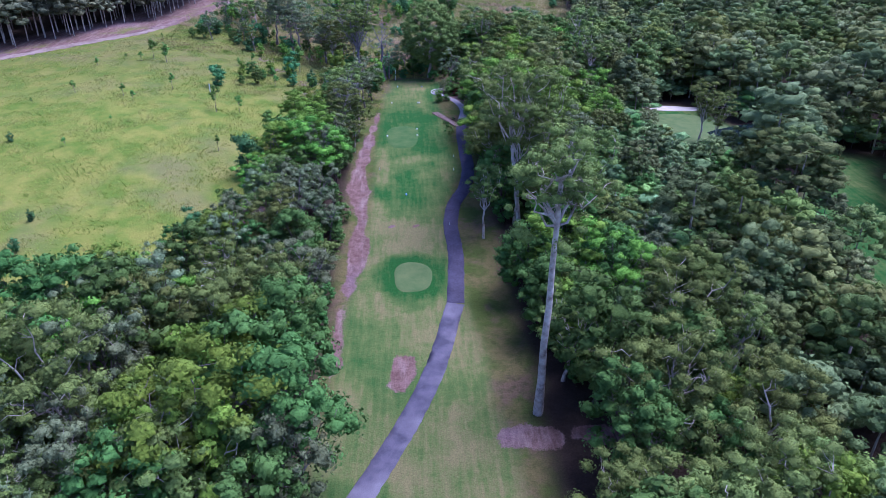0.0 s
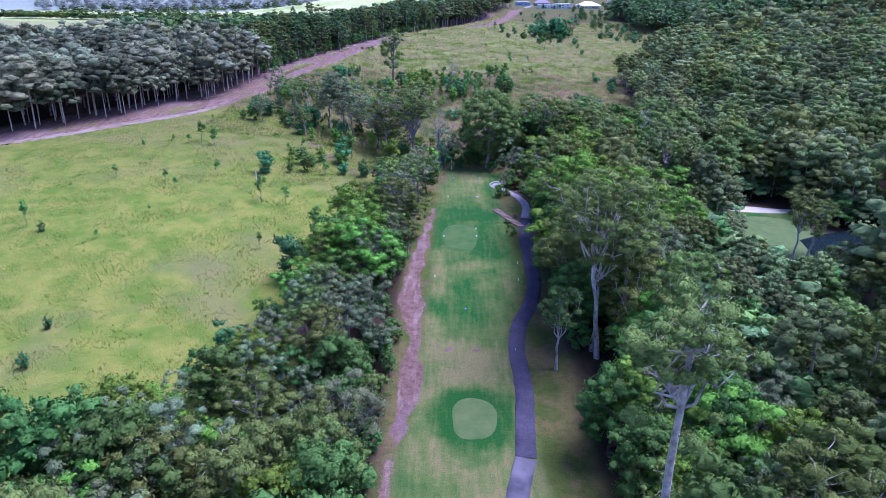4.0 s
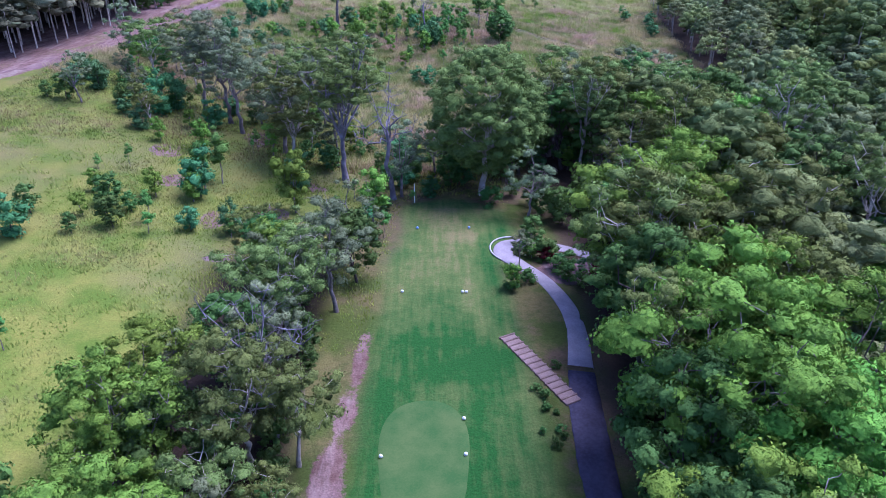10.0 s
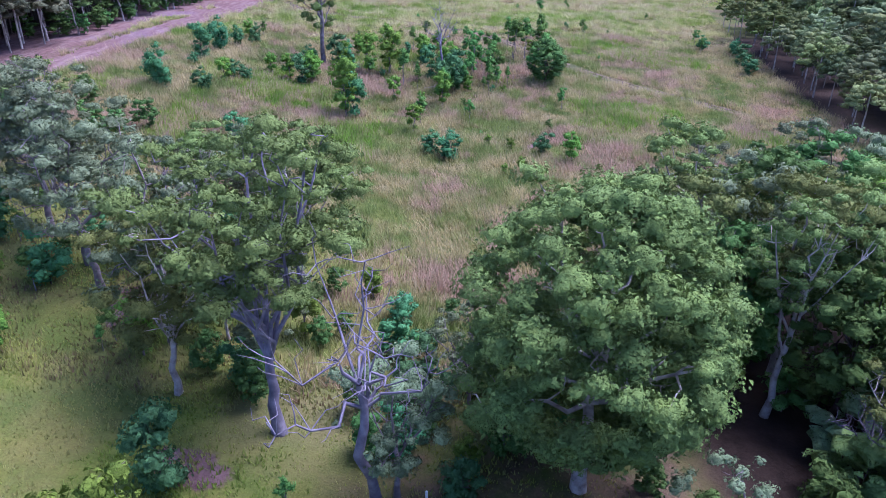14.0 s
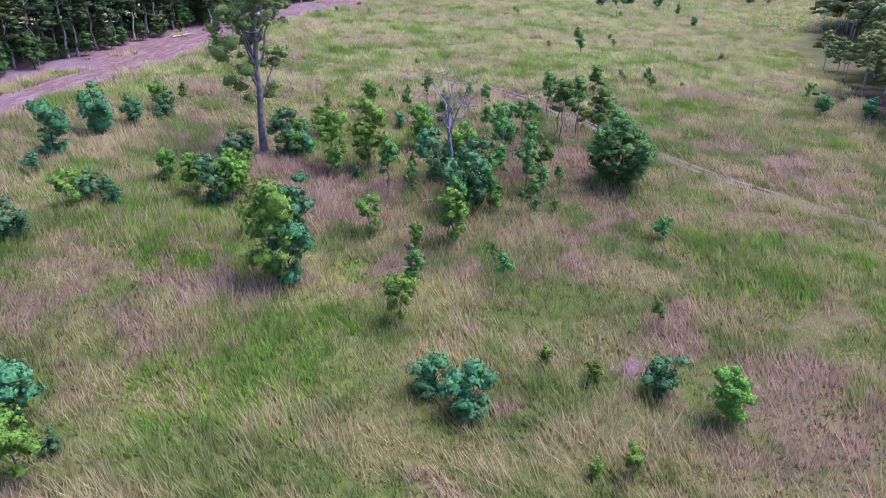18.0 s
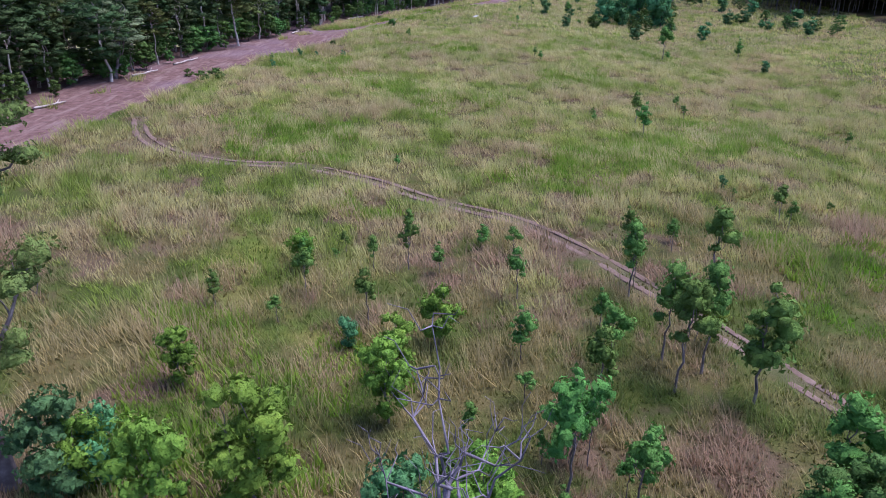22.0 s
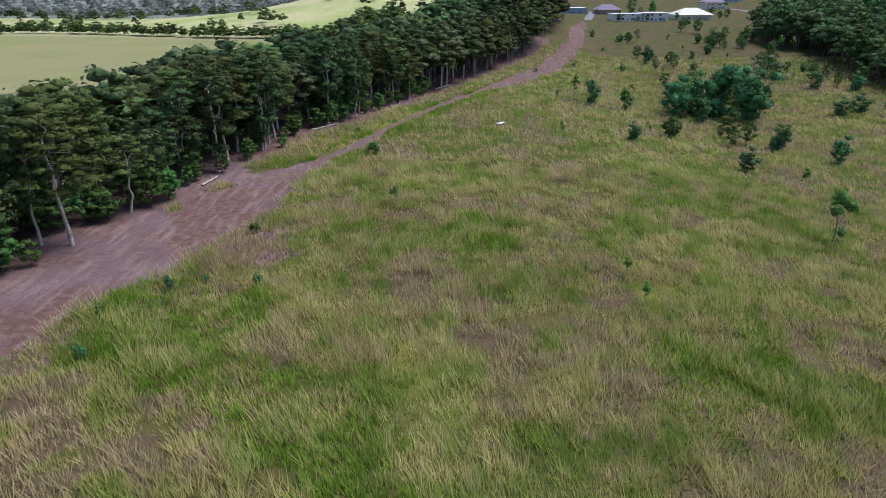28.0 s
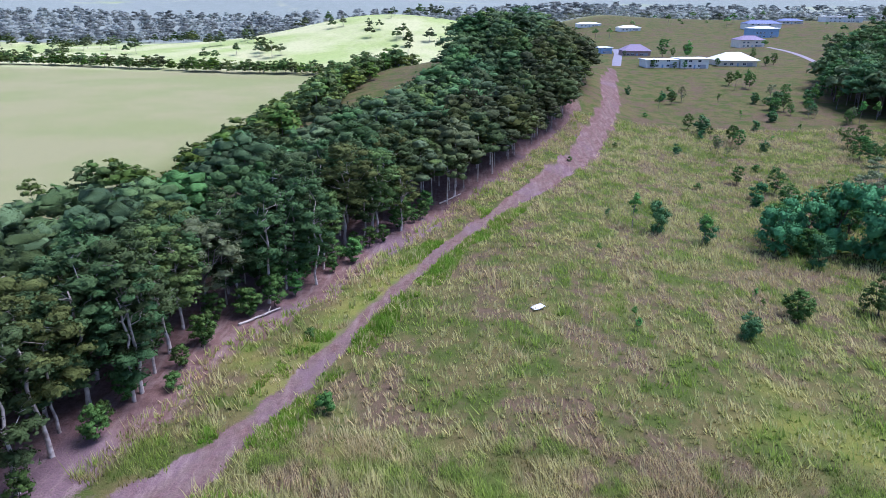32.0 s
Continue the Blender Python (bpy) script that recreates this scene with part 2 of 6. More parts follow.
CART = [(-9, -6, 1.3), (-4.1, 3.8, 1.3), (3.1, 20.5, 1.3), (7.3, 36.4, 1.25), (8.1, 48.8, 1.2), (7.9, 58, 1.2), (8.7, 63.5, 1.2),
        (11.0, 69.5, 1.2), (12.2, 76, 1.2), (12.4, 86, 1.25), (12.9, 99, 1.35), (13.4, 104, 1.15)]
CART_UPPER = [(13.43, 104.3, 1.13), (14.0, 109, 0.98), (13.9, 113.5, 0.9), (12.3, 118.6, 0.88), (9.6, 122.6, 1.0), (8.35, 124.6, 1.1), (8.9, 126.6, 1.15), (11.0, 127.5, 1.05), (14.3, 127.0, 0.9), (17.3, 125.7, 0.85), (21.5, 123.2, 0.8), (27, 119, 0.8)]
ROAD = [(-175, 112, 1.6), (-129, 133, 1.8), (-107, 146, 2.2), (-91, 160, 2.8), (-79, 172, 2.6), (-74, 184, 2.4), (-68, 215, 3), (-65, 262, 3.2),
        (-61, 290, 4), (-57, 322, 4.5), (-54, 346, 4), (-50, 372, 4.5), (-44, 392, 6.5), (-39, 410, 6), (-35.5, 428, 3.5)]
ROAD_NORTH = [(-37, 424, 3), (-33, 433, 2.4), (-27, 447, 1.3), (-21, 469, 1.2), (-10, 499, 1.3), (9, 541, 3), (27, 583, 4.5), (49, 660, 4), (63, 742, 3.5), (73, 785, 2.5)]
STRIP = [(-9.0, 20, 0.2), (-8.2, 40, 0.6), (-7.2, 50, 1.1), (-6.9, 60, 1.2), (-8.4, 70, 1.4), (-8.0, 84, 1.1), (-6.5, 97, 0.6), (-5.8, 108, 0.2)]
TRACK = [(-48.3, 321.5, 0.9), (-44.0, 312.8, 0.9), (-38.4, 307.3, 0.9), (-30.8, 305.1, 0.9), (-22.1, 305.8, 0.9), (-12.5, 302.2, 0.9), (-5.5, 297.0, 0.9), (4.9, 290.6, 0.9), (10.3, 284.5, 0.9), (17.9, 273.3, 0.9), (25, 262, 0.9), (32, 252.5, 0.9), (41, 243, 0.9), (52, 232, 1.2)]
TRACK_SOUTH = [(-30, 243, 0.7), (-15.6, 228.3, 0.7), (-2, 221.5, 0.7), (11.1, 213.2, 0.7), (24, 206, 0.7), (40, 201, 0.7)]
FAIRWAY = [(-1, -30, 14), (1, 10, 10.5), (0.5, 40, 8.0), (0.5, 60, 6.2), (2.5, 76, 7.8), (2.0, 92, 7.4), (1.8, 113, 6.6), (3.2, 135, 6.6)]
WOODS_EDGE = [(-180, 122, 0), (-129, 134, 0), (-98, 166, 0), (-79, 194, 0), (-76, 240, 0), (-74, 285, 0), (-64, 330, 0), (-58, 372, 0), (-51.5, 395, 0),
              (-45, 432, 0), (-41, 457, 0), (-31, 474, 0), (-17, 511, 0), (-1, 549, 0), (26, 622, 0), (54, 740, 0), (60, 790, 0)]


def edge_x(y, line):
    """The x of a line at y."""
    return np.interp(y, [p[1] for p in line], [p[0] for p in line])


def in_woods(x, y):
    """Metres inside the plantation on the west."""
    return (edge_x(y, WOODS_EDGE) - x) * 0.85


# ---- the ground, one sheet to the horizon ----
gx = np.concatenate([-np.geomspace(4600, 75, 70), np.arange(-74, 92, 1.0), np.geomspace(92, 4600, 70)])
gy = np.concatenate([-np.geomspace(1500, 46, 25), np.arange(-45, 560, 1.0), np.geomspace(560, 4600, 90)])
GX, GY = np.meshgrid(gx, gy)
GZ = height(GX, GY)
fine = (np.abs(GX - 9) < 84) & (GY < 561)
mown = 1 - smooth(-1.0, 1.2, near_line(GX, GY, FAIRWAY) + 0.7 * wobble(GX, GY, 3.1))
mown = mown * (1 - smooth(139.5, 141.5, GY + 0.06 * (GX - 2) ** 2))
mown = np.maximum(mown, 1 - smooth(-2, 2, near_line(GX, GY, [(66, 93, 9), (69, 104, 11), (70, 120, 8)])))
mown = np.maximum(mown, 1 - smooth(-2, 2, near_line(GX, GY, [(76, 40, 10), (79, 60, 9), (92, 84, 7)])))
dirt = np.zeros_like(GX)
for line, soft in ((ROAD, 2.2), (ROAD_NORTH, 1.2), (STRIP, 1.0)):
    dirt = np.maximum(dirt, 1 - smooth(-soft, soft, near_line(GX, GY, line) + 0.9 * wobble(GX, GY, 3.7, 1.0) + 0.35 * wobble(GX, GY, 1.3, 2.0)))
for cx, cy, rx, ry in ((-0.2, 22, 2.0, 4.0), (14.5, 10.8, 5.5, 2.2), (21, 11, 4, 1.6), (53, 218.5, 5, 3.5), (62, 230, 4, 3), (-25, 60, 3, 5), (-20.5, 132, 3, 4), (-26, 130, 2, 3),
                       (15.5, 121.2, 4.6, 3.4), (-31, 394, 6, 9), (-5.5, 297, 1.5, 0.8), (-38, 380, 5, 8), (-35, 420, 4, 7), (-44, 366, 3, 5), (-2, 57, 1.0, 0.8), (2.2, 57, 1.1, 0.7), (-27, 160, 3, 4), (-34, 140, 3, 2.5), (-17, 143, 3, 2), (-23, 121, 2, 1.5), (-38, 150, 3, 3), (-22, 240, 2, 1.2), (-17, 236, 1.6, 1), (3, 239, 1.6, 1.1), (-15, 262, 1.5, 1), (11.5, 212, 2.2, 1.2)):
    r = np.hypot((GX - cx) / rx, (GY - cy) / ry) + 0.3 * wobble(GX, GY, 1.7, cx)
    dirt = np.maximum(dirt, 0.9 * (1 - smooth(0.55, 1.1, r)))
litter = smooth(-5.5, -2.0, in_woods(GX, GY) + 1.6 * wobble(GX, GY, 3.3, 6.0)) * smooth(100, 125, GY) * (1 - smooth(640, 700, GY))
litter = litter * (1 - smooth(10, 22, in_woods(GX, GY)))
dirt = np.maximum(dirt, 0.6 * litter)
apron = smooth(-1.0, 1.0, edge_x(GY, ROAD) + 2 - GX) * (0.72 + 0.28 * smooth(230, 290, GY)) * smooth(100, 118, GY) * (1 - smooth(424, 434, GY)) * smooth(-14, -12, in_woods(GX, GY)) * (1 - smooth(10, 22, in_woods(GX, GY)))
dirt = np.maximum(dirt, (0.66 + 0.2 * wobble(GX, GY, 5, 3.0)) * apron)
lush = smooth(-12, -22, GX - 0.12 * (GY - 60)) * (1 - 0.35 * smooth(95, 150, GY)) * (1 - smooth(165, 205, GY)) * smooth(20, 40, GY + 0.2 * GX + 16)
lush = np.maximum(lush, 0.75 * (1 - smooth(1.0, 5.0, near_line(GX, GY, [(-30, 448, 0), (-24, 470, 0), (-12, 500, 0)]))) )
lush = np.maximum(lush, 0.6 * smooth(0.25, 0.8, wobble(GX, GY, 9, 4.0)) * smooth(175, 200, GY) * (1 - smooth(430, 520, GY)))
lush = np.maximum(lush, 0.25 * smooth(150, 165, GY) * (1 - smooth(205, 236, GY + 5 * wobble(GX, GY, 7, 1.0))) * (1 - smooth(30, 50, GX)))
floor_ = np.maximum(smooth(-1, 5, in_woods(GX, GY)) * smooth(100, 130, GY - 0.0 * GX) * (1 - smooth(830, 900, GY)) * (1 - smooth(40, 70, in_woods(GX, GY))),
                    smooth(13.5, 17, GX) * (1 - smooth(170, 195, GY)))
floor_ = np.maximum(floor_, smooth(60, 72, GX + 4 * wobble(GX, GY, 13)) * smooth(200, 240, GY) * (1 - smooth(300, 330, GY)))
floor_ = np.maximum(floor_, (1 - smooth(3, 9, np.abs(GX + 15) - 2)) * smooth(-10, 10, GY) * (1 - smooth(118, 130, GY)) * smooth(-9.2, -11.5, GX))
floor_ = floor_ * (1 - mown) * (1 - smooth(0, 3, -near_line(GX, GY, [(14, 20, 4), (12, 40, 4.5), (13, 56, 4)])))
rut = 0.4 * (1 - smooth(0.3, 1.6, near_line(GX, GY, [(a, b, 0) for a, b, w in TRACK])))
rut = np.maximum(rut, 0.8 * (1 - smooth(0.1, 0.7, np.abs(near_line(GX, GY, [(a, b, 0) for a, b, w in ROAD_NORTH]) - 0.9))))
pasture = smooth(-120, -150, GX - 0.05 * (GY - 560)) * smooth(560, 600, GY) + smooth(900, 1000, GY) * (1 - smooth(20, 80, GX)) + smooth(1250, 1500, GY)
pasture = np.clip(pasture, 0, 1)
green = 0.30 + 0.34 * smooth(55, 75, GY) * (1 - smooth(108, 118, GY)) + 0.1 * smooth(108, 118, GY) + 0.26 * wobble(GX, GY, 6.0, 3.0)
# greener turf; the patch at (5.5, 92) also has east tree shade put in
for cx, cy, rx, ry, amount in ((1.3, 43, 6.5, 8, 0.9), (2, 68, 3.4, 6, 0.75), (5.5, 92, 4.5, 14, 0.8), (-3.9, 97, 2.2, 12, 0.75), (1, 105, 9, 5.5, 0.85), (6.6, 120, 1.6, 14, 0.75), (9.5, 133, 4, 6, 0.6), (2, 140, 9, 3, 0.5), (0.5, 70, 3, 9, 0.8), (12, 44, 3.4, 22, 0.7),
                           (15, 24, 3.2, 9, 0.7), (67, 100, 16, 30, 0.8), (78, 60, 14, 30, 0.7), (-4, 66, 1.6, 9, 0.4), (3, 4, 5, 5, 0.35)):
    green = np.maximum(green, amount * (1 - smooth(0.5, 1.25, np.hypot((GX - cx) / rx, (GY - cy) / ry) + 0.22 * wobble(GX, GY, 2.6, cy))))
for cx, cy, rx, ry, amount in ((8.2, 78, 2.4, 7, 0.6), (-4.2, 79, 2.0, 9, 0.7), (2, 82, 4.5, 2.2, 0.5), (6, 28, 5, 8, 0.7), (1, 54, 8, 6, 0.9), (1, 124, 4.6, 12.5, 0.25), (4, 10, 9, 8, 0.6), (-5, 60, 3, 8, 0.7)):
    green = green * (1 - amount * (1 - smooth(0.4, 1.2, np.hypot((GX - cx) / rx, (GY - cy) / ry) + 0.25 * wobble(GX, GY, 2.1, cx))))
GZ = GZ - 0.06 * rut + 0.10 * wobble(GX, GY, 1.9, 5.0) * fine * (1 - mown) * (1 - dirt * 0.5) - 0.05 * dirt * fine


def raw_mesh(name, verts, faces, normals=None):
    """A mesh from arrays of places and of equal-sized faces, with soft shading normals where given."""
    me = bpy.data.meshes.new(name)
    verts, faces = np.asarray(verts, np.float32), np.asarray(faces, np.int32)
    n, k = faces.shape
    me.vertices.add(len(verts))
    me.vertices.foreach_set("co", verts.ravel())
    me.loops.add(n * k)
    me.loops.foreach_set("vertex_index", faces.ravel())
    me.polygons.add(n)
    me.polygons.foreach_set("loop_start", np.arange(0, n * k, k, dtype=np.int32))
    me.update(calc_edges=True)
    if normals is not None:
        me.attributes.new("custom_normal", "FLOAT_VECTOR", "POINT").data.foreach_set("vector", np.asarray(normals, np.float32).ravel())
    return me


def grid_faces(rows, cols):
    i = (np.arange(rows - 1)[:, None] * cols + np.arange(cols - 1)).ravel()
    return np.stack([i, i + 1, i + cols + 1, i + cols], 1)


gme = raw_mesh("ground", np.stack([GX, GY, GZ], -1).reshape(-1, 3), grid_faces(len(gy), len(gx)))
gme.polygons.foreach_set("use_smooth", np.ones(len(gme.polygons), bool))
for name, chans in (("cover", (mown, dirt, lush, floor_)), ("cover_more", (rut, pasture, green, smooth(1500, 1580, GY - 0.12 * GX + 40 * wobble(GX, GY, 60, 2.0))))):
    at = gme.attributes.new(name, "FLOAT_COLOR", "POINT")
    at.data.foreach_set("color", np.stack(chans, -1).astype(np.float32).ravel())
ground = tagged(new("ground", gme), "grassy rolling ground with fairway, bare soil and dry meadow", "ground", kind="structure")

m, t, b = mat("ground_cover", 0.95, 0.1)
p = place_coords(t)
a1 = t.nodes.new("ShaderNodeAttribute")
a1.attribute_name = "cover"
s1 = t.nodes.new("ShaderNodeSeparateColor")
t.links.new(a1.outputs["Color"], s1.inputs[0])
a2 = t.nodes.new("ShaderNodeAttribute")
a2.attribute_name = "cover_more"
s2 = t.nodes.new("ShaderNodeSeparateColor")
t.links.new(a2.outputs["Color"], s2.inputs[0])
big, mid, small, tiny = (noise_tex(t, s, d, 0.6, p) for s, d in ((0.045, 4), (0.22, 4), (1.1, 4), (6.0, 3)))
blade = noise_tex(t, 2.6, 5, 0.75, p)
two = noise_tex(t, 0.16, 5, 0.62, p)
patchy = calc(t, "ADD", calc(t, "MULTIPLY", noise_tex(t, 0.055, 3, 0.55, p), 0.5), calc(t, "MULTIPLY", noise_tex(t, 0.24, 4, 0.6, p), 0.5))
meadow = mix(t, ramp(t, two, [(0.42, (0, 0, 0)), (0.56, (1, 1, 1))]), (0.105, 0.135, 0.028), (0.19, 0.155, 0.06))
meadow = mix(t, ramp(t, patchy, [(0.5, (0, 0, 0)), (0.57, (0.95, 0.95, 0.95))]), meadow, (0.19, 0.125, 0.08))
meadow = mix(t, ramp(t, small, [(0.45, (0, 0, 0)), (0.75, (0.7, 0.7, 0.7))]), meadow, (0.07, 0.085, 0.02))
lushc = mix(t, ramp(t, mid, [(0.38, (0, 0, 0)), (0.62, (1, 1, 1))]), (0.165, 0.24, 0.03), (0.33, 0.32, 0.062))
lushc = mix(t, ramp(t, big, [(0.5, (0, 0, 0)), (0.66, (0.7, 0.7, 0.7))]), lushc, (0.28, 0.24, 0.1))
col = mix(t, s1.outputs[2], meadow, lushc)
mow = t.nodes.new("ShaderNodeMapping")
mow.inputs["Scale"].default_value = (1.5, 0.14, 1.0)
t.links.new(p, mow.inputs["Vector"])
stripes = noise_tex(t, 1.0, 4, 0.6, mow.outputs[0])
lawn = calc(t, "ADD", calc(t, "MULTIPLY", calc(t, "SUBTRACT", mid, 0.5), 1.0), calc(t, "MULTIPLY", calc(t, "SUBTRACT", stripes, 0.5), 0.9))
lawn = calc(t, "ADD", calc(t, "ADD", s2.outputs[2], lawn), calc(t, "MULTIPLY", calc(t, "SUBTRACT", small, 0.5), 0.5))
turf = ramp(t, lawn, [(0.0, (0.27, 0.23, 0.1)), (0.32, (0.15, 0.195, 0.055)), (0.85, (0.032, 0.125, 0.024))])
col = mix(t, s1.outputs[0], col, turf)
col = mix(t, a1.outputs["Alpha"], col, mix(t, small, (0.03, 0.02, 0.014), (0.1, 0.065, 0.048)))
# far paddocks: sunlight beyond the cloud shade is put into their pale colour
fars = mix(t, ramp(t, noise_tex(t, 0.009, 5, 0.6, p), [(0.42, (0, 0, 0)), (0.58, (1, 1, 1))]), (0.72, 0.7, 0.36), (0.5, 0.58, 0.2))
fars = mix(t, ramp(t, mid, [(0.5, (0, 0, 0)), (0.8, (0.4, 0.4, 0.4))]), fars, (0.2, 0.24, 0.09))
# far forest ground: distance haze is put into these pale tones
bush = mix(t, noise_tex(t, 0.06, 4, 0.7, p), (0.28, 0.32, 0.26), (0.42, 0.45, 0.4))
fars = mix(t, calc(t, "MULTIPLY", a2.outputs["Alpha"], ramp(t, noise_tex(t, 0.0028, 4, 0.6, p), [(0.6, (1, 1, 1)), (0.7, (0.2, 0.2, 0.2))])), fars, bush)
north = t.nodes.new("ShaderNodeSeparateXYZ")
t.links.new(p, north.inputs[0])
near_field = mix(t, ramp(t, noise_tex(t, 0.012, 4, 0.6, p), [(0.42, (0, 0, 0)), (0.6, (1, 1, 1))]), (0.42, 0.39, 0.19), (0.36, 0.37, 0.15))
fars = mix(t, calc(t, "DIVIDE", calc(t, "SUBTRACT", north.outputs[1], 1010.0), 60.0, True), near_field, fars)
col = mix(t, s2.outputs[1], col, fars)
drift = t.nodes.new("ShaderNodeMapping")
drift.inputs["Scale"].default_value = (0.9, 0.16, 1.0)
t.links.new(p, drift.inputs["Vector"])
streak = noise_tex(t, 1.0, 4, 0.65, drift.outputs[0])
soil = mix(t, ramp(t, small, [(0.35, (0, 0, 0)), (0.65, (1, 1, 1))]), (0.18, 0.098, 0.083), (0.3, 0.178, 0.158))
soil = mix(t, ramp(t, big, [(0.52, (0, 0, 0)), (0.62, (0.7, 0.7, 0.7))]), soil, (0.27, 0.18, 0.21))
soil = mix(t, ramp(t, streak, [(0.48, (0, 0, 0)), (0.75, (0.8, 0.8, 0.8))]), soil, (0.46, 0.33, 0.3))
soil = mix(t, ramp(t, blade, [(0.55, (0, 0, 0)), (0.7, (0.6, 0.6, 0.6))]), soil, (0.17, 0.1, 0.085))
edge = calc(t, "ADD", s1.outputs[1], calc(t, "MULTIPLY", calc(t, "SUBTRACT", blade, 0.5), 0.9))
col = mix(t, ramp(t, edge, [(0.38, (0, 0, 0)), (0.55, (1, 1, 1))]), col, soil)
col = mix(t, calc(t, "MULTIPLY", s2.outputs[0], 0.9), col, mix(t, small, (0.17, 0.11, 0.085), (0.34, 0.25, 0.21)))
grain = ramp(t, tiny, [(0.25, (0.46, 0.46, 0.46)), (0.75, (0.76, 0.76, 0.76))])
col = mix(t, 1.0, col, grain, "MULTIPLY")
t.links.new(col, b.inputs["Base Color"])
rough_h = calc(t, "ADD", blade, calc(t, "MULTIPLY", tiny, 0.5))
bump(t, b, rough_h, 0.55, 0.25)
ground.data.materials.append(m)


# ---- helpers for things ----
def thing(name, x, y, z, label, category, group="", turn=0.0):
    e = new(name)
    e.empty_display_size = 0.3
    e.matrix_basis = pose(x, y, z, 0, 0, turn)
    return tagged(e, label, category, group)


def part(name, data, material, parent, label=""):
    """One mesh (or bmesh) as a part under its thing."""
    if isinstance(data, bmesh.types.BMesh):
        me = bpy.data.meshes.new(name)
        data.to_mesh(me)
        data.free()
        data = me
    if not data.materials:
        data.materials.append(material)
    ob = new(name, data)
    ob.parent = parent
    if label:
        ob["label"] = label
    return ob


def box(bm, x0, x1, y0, y1, z0, z1, bevel=0.0):
    made = bmesh.ops.create_cube(bm, size=1, matrix=Matrix.Translation(((x0 + x1) / 2, (y0 + y1) / 2, (z0 + z1) / 2))
                                 @ Matrix.Diagonal((x1 - x0, y1 - y0, z1 - z0, 1)))
    if bevel:
        edges = list({e for v in made["verts"] for e in v.link_edges})
        bmesh.ops.bevel(bm, geom=edges, offset=bevel, segments=2, affect="EDGES")
    return bm


# ---- trees ----
def tube(points, radii, sides):
    """Places and faces of a bent, tapering limb."""
    points = np.asarray(points, float)
    along = np.gradient(points, axis=0)
    along /= np.linalg.norm(along, axis=1)[:, None] + 1e-9
    ref = np.array([1.0, 0, 0]) if abs(along[0][0]) < 0.8 else np.array([0, 1.0, 0])
    u = np.cross(along, ref)
    u /= np.linalg.norm(u, axis=1)[:, None] + 1e-9
    v = np.cross(along, u)
    a = np.linspace(0, 2 * np.pi, sides, endpoint=False)
    ring = np.cos(a)[None, :, None] * u[:, None] + np.sin(a)[None, :, None] * v[:, None]
    verts = (points[:, None] + ring * np.asarray(radii)[:, None, None]).reshape(-1, 3)
    k = len(points)
    i = (np.arange(k - 1)[:, None] * sides + np.arange(sides)).ravel()
    j = (np.arange(k - 1)[:, None] * sides + (np.arange(sides) + 1) % sides).ravel()
    return verts, np.stack([i, j, j + sides, i + sides], 1)


def bend(r, start, end, steps, sway, lift=0.0):
    """A crooked way from start to end."""
    u = np.linspace(0, 1, steps)[:, None]
    way = start + (end - start) * u
    way = way + np.array([0, 0, 1.0]) * lift * np.sin(np.pi * u)
    jit = r.normal(0, sway, (steps, 3)) * np.sin(np.pi * u)
    return way + jit


def join(pieces):
    verts, faces, n = [], [], 0
    for v, f, *_ in pieces:
        verts.append(v)
        faces.append(f + n)
        n += len(v)
    soft = [q[2] for q in pieces if len(q) > 2]
    return (np.concatenate(verts), np.concatenate(faces), *([np.concatenate(soft)] if soft else []))


def sprays(r, centres, out, size, slim=0.5):
    """Leaf sprays: one bent lozenge each, facing more or less outward."""
    n = len(centres)
    normal = out + r.normal(0, 0.5, (n, 3))
    normal *= np.where((normal * out).sum(1) < 0, -1, 1)[:, None]
    normal /= np.linalg.norm(normal, axis=1)[:, None] + 1e-9
    a = np.cross(normal, r.normal(0, 1, (n, 3)))
    a /= np.linalg.norm(a, axis=1)[:, None] + 1e-9
    b = np.cross(normal, a)
    s = (size * r.uniform(0.6, 1.35, n))[:, None]
    sag = normal * s * 0.12
    v = np.stack([centres - a * s * 0.5 - sag, centres - b * s * slim * 0.5 + sag, centres + a * s * 0.5 - sag, centres + b * s * slim * 0.5 + sag], 1)
    soft = out / (np.linalg.norm(out, axis=1)[:, None] + 1e-9) + 0.3 * normal
    soft /= np.linalg.norm(soft, axis=1)[:, None]
    return v.reshape(-1, 3), np.arange(4 * n).reshape(n, 4), np.repeat(soft, 4, 0)


def round_grid(n):
    """Places on a unit sphere and their four-sided faces: a cube's net, rounded."""
    u = np.tan(np.linspace(-1, 1, n + 1) * np.pi / 4)
    at, faces, seen = [], [], {}
    for axis in range(3):
        for way in (-1, 1):
            ids = {}
            for i in range(n + 1):
                for j in range(n + 1):
                    q = np.zeros(3)
                    q[axis], q[(axis + 1) % 3], q[(axis + 2) % 3] = way, u[i] * way, u[j]
                    key = tuple(np.round(q, 4))
                    if key not in seen:
                        seen[key] = len(at)
                        at.append(q / np.linalg.norm(q))
                    ids[i, j] = seen[key]
            faces += [(ids[i, j], ids[i + 1, j], ids[i + 1, j + 1], ids[i, j + 1]) for i in range(n) for j in range(n)]
    return np.array(at), np.array(faces)


BALL, BALL_FACES = round_grid(2)


